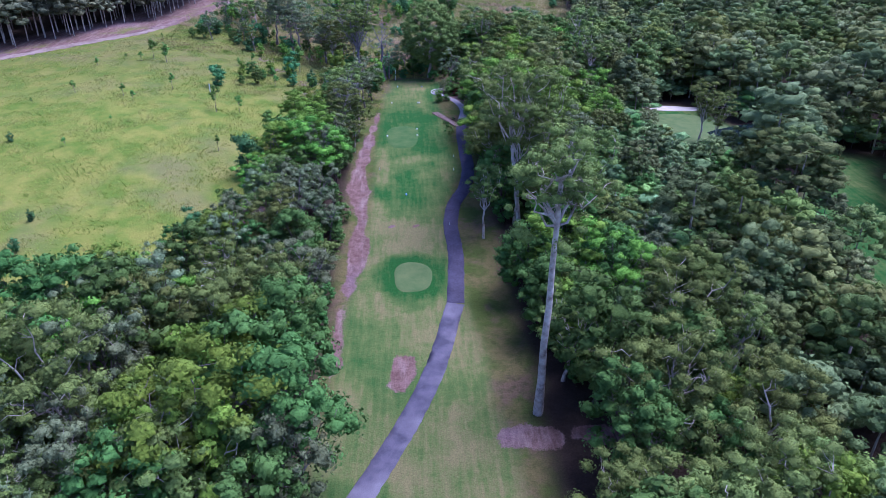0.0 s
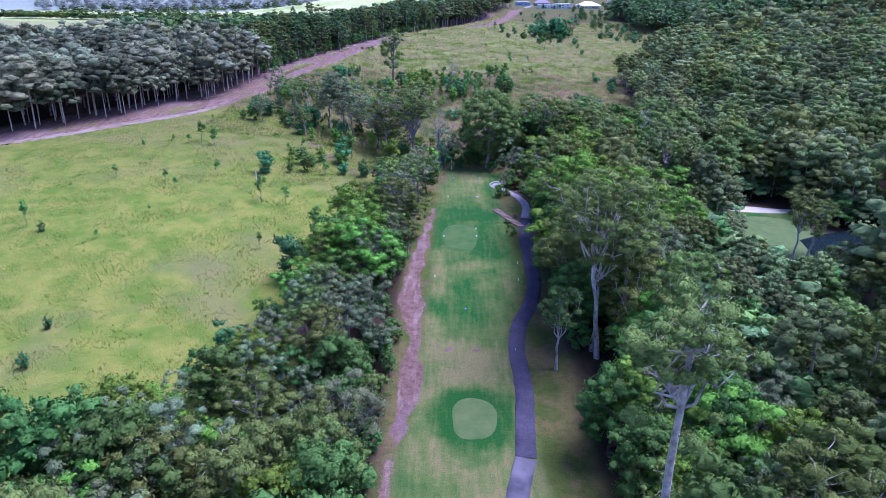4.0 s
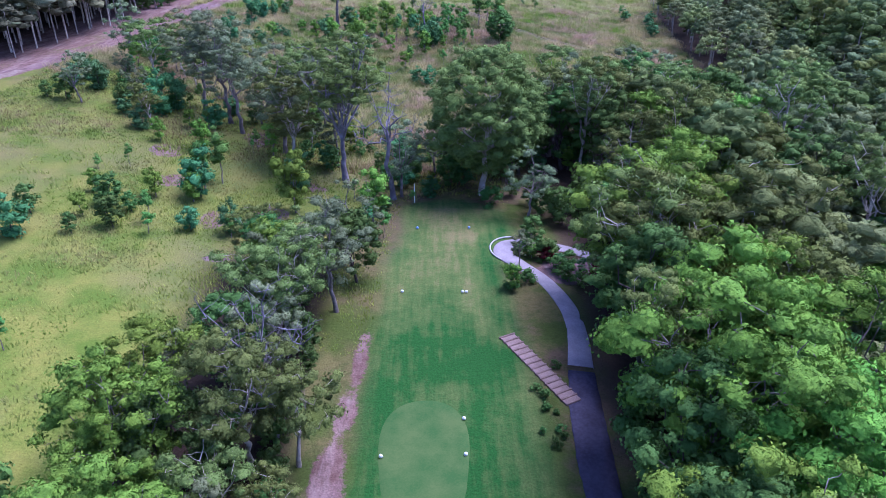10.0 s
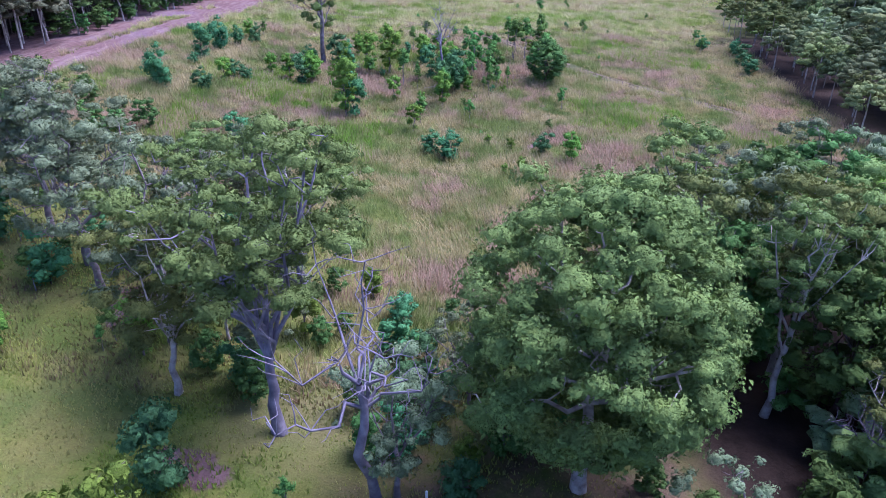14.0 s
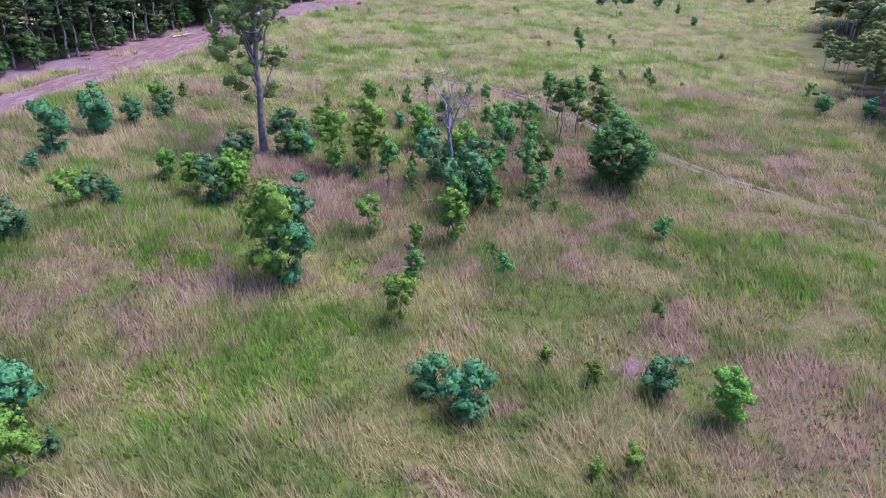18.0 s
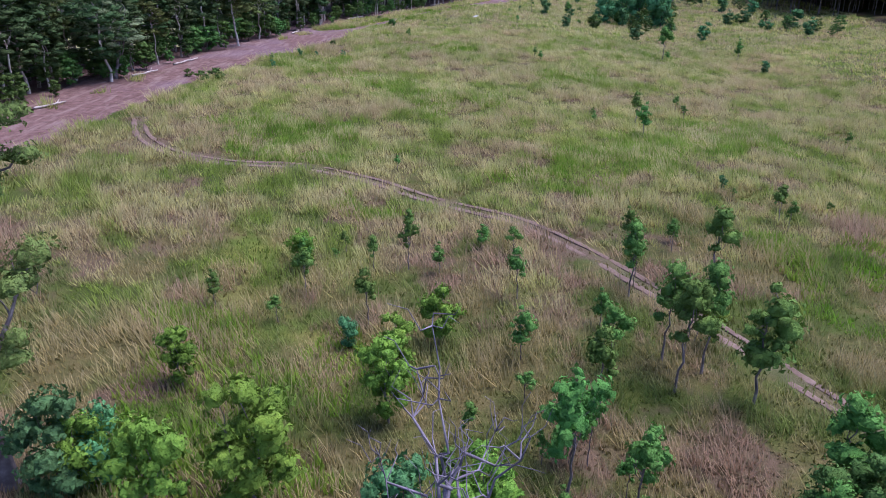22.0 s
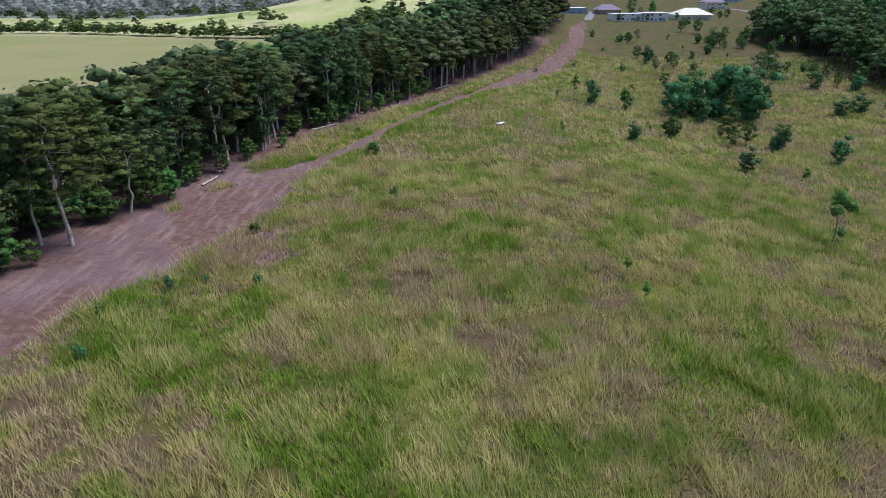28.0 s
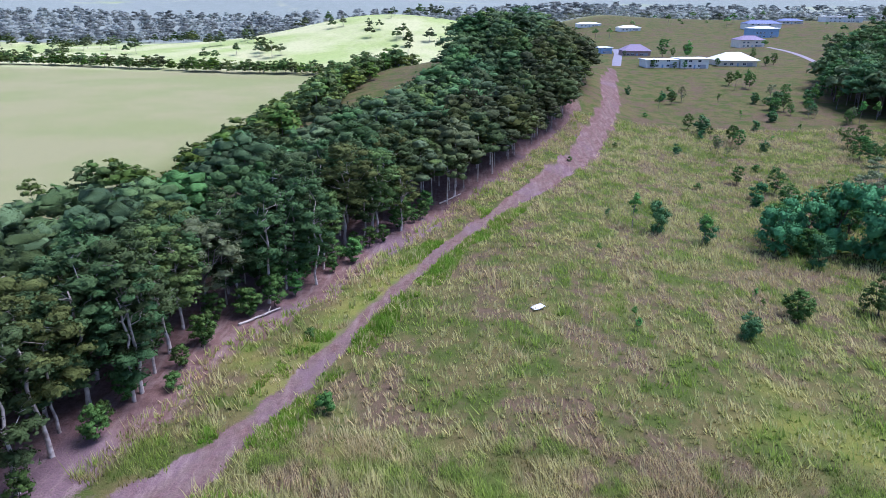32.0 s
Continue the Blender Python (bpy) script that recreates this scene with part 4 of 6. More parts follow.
SLENDER = SLENDER_A + SLENDER_B + SLENDER_C + SLENDER_D + SLENDER_E
BUSHY_A = [
    (-59.7, 28.7, 2.6), (-61.2, 41.2, 3.8), (-57, 46.5, 2.5), (-30.1, 52.3, 5.1), (-33, 53.2, 4.8),
    (-59, 55.7, 2.1), (-76.1, 60.6, 3.5), (-28.3, 61.3, 4.1), (-28, 72.9, 8.6), (-80.9, 75.8, 1.8),
    (-90.2, 77.9, 1.8), (-75.9, 85.4, 2.1), (-18.9, 126.3, 2.8), (-22.9, 127.1, 4.5), (-7.4, 127.2, 4.8),
    (-29.1, 135.6, 6.6), (-17.8, 141.5, 5.7), (-43.7, 164.2, 7.4), (-42.2, 166.9, 6.4), (-55.9, 183.1, 3.7),
    (5.1, 212.9, 1.3), (-47.5, 221.3, 6.9), (-16.5, 222.2, 6.3),
    (-39.1, 232, 3.5), (-18.5, 232.9, 6), (-37.9, 233.4, 3.1), (-28, 236.3, 5.5), (-2.3, 240.3, 6),
]
BUSHY_B = [
    (7.2, 240.9, 1.5), (-0, 241.1, 7.1), (-47.6, 242.3, 6.7), (0.1, 244.6, 7.2), (-28.5, 245.7, 5),
    (-14.4, 248.6, 2), (-4.9, 249.2, 6.9), (-28.8, 251.7, 3.8), (-47.4, 252.5, 6.5), (-23.7, 252.5, 6.4),
    (-21.8, 254, 5.2), (-45, 257.3, 4.3), (-43.1, 260.8, 2.1), (-42.4, 262.7, 4.2), (-10.4, 268.2, 2.6),
    (30.5, 305, 1.8), (-39.4, 365.2, 1.8), (-41.6, 373.3, 1.6), (-37.2, 379.9, 1.9), (-27.8, 382.3, 1.8),
    (-33.9, 382.5, 1.1), (74.7, 399.5, 2.8), (75.5, 401.3, 3.3), (81.3, 465.9, 6.5), (63.3, 508.3, 7.2),
    (79.4, 512.7, 15.6), (59.1, 513, 4.9), (57.1, 514, 12.2), (42.8, 514.8, 5.7), (76.6, 515.6, 15.9),
]
BUSHY_C = [
    (33.1, 517, 7.1), (64.9, 518.2, 13.7), (73, 520.2, 15.7), (24.1, 524.1, 2), (63.9, 698.1, 4.3),
]
BUSHY = BUSHY_A + BUSHY_B + BUSHY_C
for x, y, tall in ((49, 189.4, 5), (50.9, 196, 4), (35.9, 200.2, 2.5), (37, 194, 3.2), (37.7, 187.5, 4.5), (22.7, 183, 3.5), (56, 200, 4.5), (62.3, 288, 4), (66, 272, 5), (70, 286, 4), (64, 262, 4.5), (58, 205, 3)):
    stock.plant("bushy" if tall > 3.4 else "slender", x, y, tall)
for kind, x, y, tall in (("bushy", -3.5, 208.3, 3.8), ("bushy", -0.8, 206.4, 4.5), ("bright", 16.6, 205.7, 4.6), ("bushy", 12.8, 208.8, 3.4), ("bright", 8.2, 209.7, 2.2), ("bright", 4.9, 212.1, 1.9), ("bright", -26.3, 197.0, 4.5), ("bushy", -25.8, 199.2, 1.6), ("bushy", -29.5, 201.4, 4.9), ("bushy", -41.3, 222.6, 4.0), ("bright", -39.6, 229.9, 4.1), ("bushy", -36.5, 232.1, 2.5), ("bushy", -47.7, 237.8, 2.2), ("bright", 6.6, 200.5, 1.6), ("bright", 8.9, 200.7, 2.4)):
    stock.plant(kind, x, y, tall)
stock.plant("hill", -26.6, 252.6, 21.5, turn=40)
stock.plant("dead", -3.0, 244.4, 18, shape=1, wide=0.75, label="tall dead tree with bare silvery branches among saplings")
stock.plant("round", 18.0, 248.2, 8.4, wide=1.05, label="round dense green tree alone on the meadow")
for x, y, tall in BRIGHT:
    stock.plant("bright", x, y, tall, wide=0.9)
for x, y, tall in SLENDER:
    stock.plant("slender", x, y, tall, wide=1.25 if tall < 3 else 0.95)
for x, y, tall in BUSHY:
    stock.plant("bushy", x, y, tall, wide=0.8)


def scatter(x0, x1, y0, y1, gap, keep, seed):
    """Uneven places at least about gap apart where keep(x, y) holds."""
    r = np.random.default_rng(seed)
    xs, ys = np.meshgrid(np.arange(x0, x1, gap), np.arange(y0, y1, gap))
    xs = (xs + r.uniform(-0.42, 0.42, xs.shape) * gap).ravel()
    ys = (ys + r.uniform(-0.42, 0.42, ys.shape) * gap).ravel()
    ok = keep(xs, ys)
    return list(zip(xs[ok].tolist(), ys[ok].tolist()))


for x, y in scatter(-10, 13, 236, 260, 4.3, lambda x, y: np.hypot((x - 1) / 11, (y - 248) / 11) < 1, 70):
    stock.plant("slender", x, y, rng.uniform(2.4, 5.5), wide=0.85)
HERO_XY = np.array([(x, y) for _, x, y, _ in HEROES + HEROES_NORTH + HEROES_EAST])


def clear_of_heroes(x, y, gap=3.0):
    d = np.hypot(np.asarray(x)[:, None] - HERO_XY[:, 0], np.asarray(y)[:, None] - HERO_XY[:, 1])
    return d.min(1) > gap


def east_glade(x, y):
    """Metres outside the open lawns and the pond on the east."""
    a = near_line(x, y, [(66, 93, 12), (69, 104, 14), (72, 122, 11)])
    b = near_line(x, y, [(76, 36, 11), (79, 60, 10), (92, 84, 9)])
    c = near_line(x, y, [(72, 99, 5), (82, 103, 7), (92, 107, 7)])
    return np.minimum(np.minimum(a, b), c)


def east_wood(x, y):
    line = np.interp(y, [-60, 0, 14, 22, 60, 75, 100, 128, 150, 175, 190], [14, 20, 22, 17, 15.5, 16, 17, 15, 12, 15, 24])
    north = np.interp(x, [10, 25, 40, 52, 62, 70, 76, 90, 140], [164, 176, 182, 186, 200, 262, 300, 372, 420])
    return (x > line) & (y < north) & (east_glade(x, y) > 0) & ~((np.hypot(x - 55, y - 216) < 8) | (np.hypot(x - 62, y - 230) < 6))


EAST = scatter(12, 110, -45, 330, 5.9, lambda x, y: east_wood(x, y) & clear_of_heroes(x, y) & (near_line(x, y, CART_UPPER) > 3) & (np.hypot(x - 15.3, y - 121.5) > 5) & (x < 62 + 0.12 * y) & ~((x < 25) & (y > 127) & (y < 150)) & ~((x < 22) & (y > 44) & (y < 58)), 11)
EAST_JOINED = []


def east_tall(x, y, kind):
    low = 0.62 if 30 < x < 64 and 48 < y < 104 else 0.8 if y > 180 else 1.0
    return (rng.uniform(8.5, 17) + (5 if kind == "tall" else 0)) * low


for x, y in EAST:
    k = rng.random()
    kind = "gum" if k < 0.28 else "fresh" if k < (0.58 if 60 < y < 150 else 0.45) else "dense" if k < 0.74 else "tall" if k < 0.82 else "grey"
    if x > 36 + 0.1 * y or y < -25 or (30 < x < 46 and rng.random() < 0.3):
        EAST_JOINED.append((x, y, east_tall(x, y, "")))
    else:
        stock.plant(kind, x, y, east_tall(x, y, kind))


def west_belt(x, y):
    inner = np.interp(y, [-50, 0, 30, 60, 100, 130, 140], [-11, -10, -11, -11, -8.5, -6.5, -6])
    outer = np.interp(y, [-50, 0, 22, 40, 57, 70, 90, 112, 140], [-85, -75, -48, -34, -26, -24, -22, -19, -16])
    return (x < inner) & (x > outer) & (y < 121)


for x, y in scatter(-90, -5, -45, 138, 4.4, lambda x, y: west_belt(x, y) & clear_of_heroes(x, y, 2.6), 12):
    if y < -14 or x < -52:
        EAST_JOINED.append((x, y, rng.uniform(9, 14)))
        continue
    k = rng.random()
    kind = "grey" if k < 0.3 else "gum" if k < 0.52 else "dense" if k < 0.75 else "fresh" if k < 0.9 else "bushy"
    stock.plant(kind, x, y, rng.uniform(6.5, 11) + (4 if y < 25 else 0) - (3 if kind == "bushy" else 0))


# shaded undergrowth along the east side of the fairway
for x, y in scatter(13, 24, 20, 140, 3.3, lambda x, y: (x > np.interp(y, [20, 56, 66, 100, 120, 140], [18.5, 15.5, 14.8, 15.4, 13.5, 12])) & (near_line(x, y, CART_UPPER) > 2.6) & (np.hypot(x - 15.3, y - 121.5) > 5) & (near_line(x, y, CART) > 1.2) & ~((x < 20) & (y > 46) & (y < 57)), 33):
    stock.plant("under", x, y, rng.uniform(2.6, 6))


def cross_belt(x, y):
    west = (x > -62) & (x < -13) & (y > 150 - 0.25 * (x + 15)) & (y < 178 - 0.35 * (x + 14) + 6 * np.sin(x / 5))
    mid = (x >= -13) & (x < 30) & (y > 141 + 0.0 * x) & (y < np.interp(x, [-13, -4, 4, 12, 30], [165, 156, 154, 168, 188]))
    return west | mid


for x, y in scatter(-62, 30, 140, 215, 6.3, lambda x, y: cross_belt(x, y) & clear_of_heroes(x, y, 3.4), 13):
    k = rng.random()
    kind = "grey" if k < 0.45 else "gum" if k < 0.65 else "bushy" if k < 0.82 else "bright"
    stock.plant(kind, x, y, rng.uniform(5, 12) if kind in ("grey", "gum") else rng.uniform(3, 5.5))

for x, y in scatter(-62, 30, 138, 232, 4.6, lambda x, y: (y > 152 - 0.2 * x * (x < 0)) & (y < np.interp(x, [-62, -40, -30, -12, 0, 12, 30], [215, 205, 186, 172, 164, 168, 182])) & ((wobble(x, y, 6.5, 3.3) > 0.05) | (y < 172) & (x > -14)), 34):
    k = rng.random()
    stock.plant("under" if k < 0.5 else "bushy" if k < 0.72 else "bright" if k < 0.86 else "slender", x, y, rng.uniform(2.0, 4.6))

for x, y in scatter(-44, 16, 118, 158, 4.3, lambda x, y: ((near_line(x, y, FAIRWAY) > 1.8) | (y > 143)) & clear_of_heroes(x, y, 1.8) & ((wobble(x, y, 5.5, 1.3) > 0.15) | (y > 141) & (x > -8)), 58):
    k = rng.random()
    stock.plant("under" if k < 0.4 else "bright" if k < 0.6 else "slender" if k < 0.85 else "bushy", x, y, rng.uniform(2.0, 5.2))

# the plantation: its front rows one by one
PLANTED = scatter(-190, 60, 118, 790, 4.7, lambda x, y: (in_woods(x, y) > 1.2 + 1.6 * wobble(x, y, 4.3, 1.0)) & (in_woods(x, y) < 17), 14)
PLANT_JOINED = []
for x, y in PLANTED:
    if 250 < y < 520 and in_woods(x, y) < 13:
        k = rng.random()
        kind = "pole" if k < 0.55 else "pole_olive" if k < 0.78 else "grey" if k < 0.84 else "under"
        stock.plant(kind, x + rng.uniform(-0.8, 0.8), y, rng.uniform(4, 7) if kind == "under" else rng.uniform(11, 20), group="plantation edge", wide=rng.uniform(1.0, 1.6))
    else:
        PLANT_JOINED.append((x, y))

for x, y in scatter(-80, 0, 255, 520, 4.2, lambda x, y: (in_woods(x, y) > 0.2) & (in_woods(x, y) < 6) & (wobble(x, y, 6, 2.2) > -0.35), 59):
    stock.plant("under", x, y, rng.uniform(2.2, 6), group="plantation undergrowth")

# trees and clumps on the north-east of the meadow
for x, y in scatter(50, 150, 480, 700, 8.5, lambda x, y: (np.sin(x / 9) + np.sin(y / 13 + x / 20) > 0.55) & (x > 58 + 0.1 * (y - 500)), 15):
    k = rng.random()
    stock.plant("dense" if k < 0.5 else "bushy" if k < 0.8 else "grey", x, y, rng.uniform(3, 8))
for kind, x, y, tall in (("grey_near", 91, 539.6, 17), ("dense", 60, 522, 9), ("dense", 67, 527, 10), ("dense", 73, 524, 11), ("dense", 79, 528, 10), ("dense", 86, 523, 9), ("round", 64, 515, 6), ("bushy", 70, 517, 5), ("bushy", 81, 516, 4.5),
                         ("dense", 76, 532, 12), ("dense", 122, 736, 7), ("dense", 129, 727, 8), ("bushy", 143, 693, 7), ("dense", 161, 710, 9), ("bushy", 78, 693, 4.5), ("bushy", 84, 698, 4.5), ("round", 47, 480, 5), ("bushy", 35, 470, 4.4),
                         ("bushy", 100, 640, 4), ("bushy", 112, 655, 5), ("bushy", 92, 610, 4), ("bushy", 60, 600, 3.6), ("dense", 135, 700, 7), ("bushy", 150, 700, 6), ("bushy", 118, 690, 5)):
    stock.plant(kind, x, y, tall)


# ---- far woods: real trees, joined ----
def wood_stuff(name, label, places, talls, leaf, bark, seed, cards=70, size=1.5, heaps=9, low=0.74, deep=0.13, slim=0.66, broad=1.0):
    """One joined mesh of many simple trees: a thin stem and some heaps of leaf sprays each."""
    r = np.random.default_rng(seed)
    shapes = []
    rad = 0.46 / math.sqrt(heaps)
    for k in range(6):
        ends = [np.array([0, 0, 0.94])]
        for _ in range(heaps * 8):
            a, u, q = r.uniform(0, 6.28), math.sqrt(r.random()), r.uniform(0.55, 1)
            e = np.array([math.cos(a) * u * 0.25, math.sin(a) * u * 0.25, low - deep + (0.95 - low + deep) * math.sqrt(1 - u * u) * q])
            if len(ends) < heaps and min(np.linalg.norm((e - p) * np.array([1, 1, 0.8])) for p in ends) > 1.2 * rad:
                ends.append(e)
        ends = np.array(ends)
        v, f, soft = clumps(r, ends, rad * r.uniform(0.75, 1.25, len(ends)), cards / heaps / rad ** 2, size / 14, 0.85, slim)
        w = tube(np.array([[0, 0, -0.02], [0.01, 0, 0.4], [0, 0.01, 0.8]]), [0.013, 0.011, 0.005], 4)
        shapes.append(((v, f, soft), w))
    lv, wv, tones = [], [], []
    for (x, y), h in zip(places, talls):
        (v, f, soft), w = shapes[r.integers(6)]
        a = r.uniform(0, 6.28)
        rot = np.array([[math.cos(a), -math.sin(a), 0], [math.sin(a), math.cos(a), 0], [0, 0, 1]])
        at = np.array([x, y, ground_z(x, y)])
        wide = r.uniform(0.85, 1.3) * broad
        lv.append((v @ rot.T * h * np.array([wide, wide, 1]) + at, f, soft @ rot.T))
        wv.append((w[0] @ rot.T * h + at, w[1]))
        tones.append(np.repeat(np.array([[r.uniform(-0.6, 0.15), r.uniform(-0.45, 0.55), r.uniform(-0.35, 0.3), 1.0]]), len(v), 0))
    lm, wm = raw_mesh("crowns", *join(lv)), raw_mesh("stems", *join(wv))
    lm.attributes.new("tone", "FLOAT_COLOR", "POINT").data.foreach_set("color", np.concatenate(tones).astype(np.float32).ravel())
    lm.materials.append(leaf)
    wm.materials.append(bark)
    ob = tagged(new(name, lm), label, "forest", kind="stuff")
    st = new("stems", wm)
    st.parent = ob
    return ob


wood_stuff("mixed_woods", "mixed green eucalypt forest beside the fairway", [p[:2] for p in EAST_JOINED], [p[2] for p in EAST_JOINED], LEAF_MIX, BARK_PALE, 20, 470, 0.6, 34, 0.66, 0.2, broad=1.15)
for name, label, leaf, ok in (("plantation_rows", "slim straight plantation eucalypts along the dirt road", LEAF_WOOD, lambda y: y >= 300),
                              ("thin_woods", "thin grey-green forest edge of slim trunks beside the meadow", LEAF_MAUVE, lambda y: y < 300)):
    rows = [p for p in PLANT_JOINED if ok(p[1])]
    wood_stuff(name, label, rows, rng.uniform(10, 19, len(rows)), leaf, BARK_PALE, 19, 190, 0.75, 24, 0.64, 0.19, broad=1.3)
deep_in = scatter(-290, 60, 110, 800, 6.2, lambda x, y: (in_woods(x, y) > 17) & (in_woods(x, y) < np.interp(y, [110, 200, 330, 420, 560, 700, 800], [120, 110, 55, 34, 36, 52, 50])), 21)
for name, label, leaf, ok in (("plantation_woods", "dense dark eucalypt plantation on the ridge", LEAF_WOOD, lambda y: y >= 270),
                              ("grey_woods", "grey-green forest behind the meadow", LEAF_MAUVE, lambda y: y < 270)):
    rows = [p for p in deep_in if ok(p[1])]
    wood_stuff(name, label, rows, rng.uniform(9.5, 20, len(rows)), leaf, BARK_GREY, 22, 190, 0.75, 24, 0.72, 0.16, broad=1.3)
east = scatter(60, 330, -30, 470, 6.6, lambda x, y: east_wood(x, y) & (x >= 62 + 0.12 * y) & (x < 45 + 0.72 * (y + 50)), 23)
wood_stuff("east_woods", "dense mixed eucalypt forest of dark greens", east, rng.uniform(7, 20, len(east)), LEAF_MIX, BARK_PALE, 24, 220, 0.72, 24, 0.64, 0.22, broad=1.2)
hill = scatter(120, 900, 380, 1150, 15, lambda x, y: (x > 150 + 0.22 * (y - 380)) & (x > np.where(y > 620, 250 + 0.3 * (y - 620), 0)), 25)
wood_stuff("hill_woods", "dark wooded hillside in the distance", hill, rng.uniform(8, 22, len(hill)), LEAF_MIX, BARK_GREY, 26, 26, 2.4, 7, 0.6, 0.17, broad=1.3)
dark_wood = scatter(148, 300, 560, 860, 7, lambda x, y: (x > np.interp(y, [560, 640, 700, 780, 860], [150, 158, 152, 190, 250]) + 6 * wobble(x, y, 9, 1.0)), 35)
wood_stuff("slope_woods", "dark forest on the slope below the houses", dark_wood, rng.uniform(12, 20, len(dark_wood)), LEAF_WOOD, BARK_GREY, 36, 90, 1.6, 14, 0.6, 0.2, broad=1.3)
hedge = scatter(-720, 60, 560, 1120, 6.5, lambda x, y: (near_line(x, y, [(-92, 440, 5), (-98, 500, 10), (-98, 580, 18), (-88, 660, 24), (-80, 760, 24), (-40, 900, 26)]) < 3 * wobble(x, y, 9)) | (near_line(x, y, [(-98, 580, 6), (-130, 620, 6), (-160, 600, 3)]) < 0)
                | (near_line(x, y, [(-20, 960, 16), (-120, 985, 9), (-206, 1000, 7), (-300, 1036, 6), (-395, 1052, 7), (-490, 1068, 9), (-720, 1100, 14)]) < 3 * wobble(x, y, 14)), 27)
wood_stuff("valley_trees", "dense dark tree line along the valley pasture", hedge, rng.uniform(6, 13, len(hedge)), LEAF_DENSE, BARK_GREY, 28, 70, 2.0, 10, 0.5, 0.24, broad=1.5)
lone = scatter(-700, 0, 1110, 1490, 24, lambda x, y: wobble(x, y, 30, 5.0) > 0.35, 37)
wood_stuff("paddock_trees", "scattered trees on the bright far paddocks", lone, rng.uniform(9, 17, len(lone)), LEAF_WOOD, BARK_PALE, 38, 70, 2.0, 10, 0.6, 0.2, broad=1.3)
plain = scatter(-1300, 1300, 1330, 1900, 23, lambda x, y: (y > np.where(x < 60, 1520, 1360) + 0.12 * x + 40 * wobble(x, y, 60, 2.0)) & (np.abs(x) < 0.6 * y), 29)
wood_stuff("distant_woods", "hazy grey-green forest on the far slopes", plain, rng.uniform(8, 16, len(plain)), LEAF_FAR_HAZED, BARK_GREY, 30, 24, 3.0, 5, 0.55, 0.18, broad=1.6)
thicket = scatter(24, 66, 14, 152, 3.9, lambda x, y: east_wood(x, y) & (east_glade(x, y) > 2), 63)
wood_stuff("east_undergrowth", "leafy undergrowth below the eucalypts", thicket, rng.uniform(3.5, 7, len(thicket)), LEAF_MIX, BARK_GREY, 64, 48, 1.9, 8, 0.5, 0.25, broad=1.6)
for x, y in scatter(-14, -9.4, 30, 112, 2.9, lambda x, y: (near_line(x, y, STRIP) > 1.0), 65):
    stock.plant("under", x, y, rng.uniform(1.8, 4))
glade = scatter(40, 110, 20, 150, 3.6, lambda x, y: (east_glade(x, y) > 0.5) & (east_glade(x, y) < 9) & ((y > 114) | (x > 86)), 54)
wood_stuff("glade_bushes", "leafy undergrowth round the east lawns", glade, rng.uniform(3.5, 8, len(glade)), LEAF_MIX, BARK_GREY, 55, 60, 2.0, 8, 0.5, 0.25, broad=1.6)
# woods added out of view behind the start, only for their shadows
south = scatter(-120, 140, -110, -58, 9, lambda x, y: np.abs(x + 5) > 12, 31)
wood_stuff("south_woods", "unseen eucalypt forest behind the start of the fairway", south, rng.uniform(9, 15, len(south)), LEAF_MIX, BARK_PALE, 32, 40, 2.0, 6)


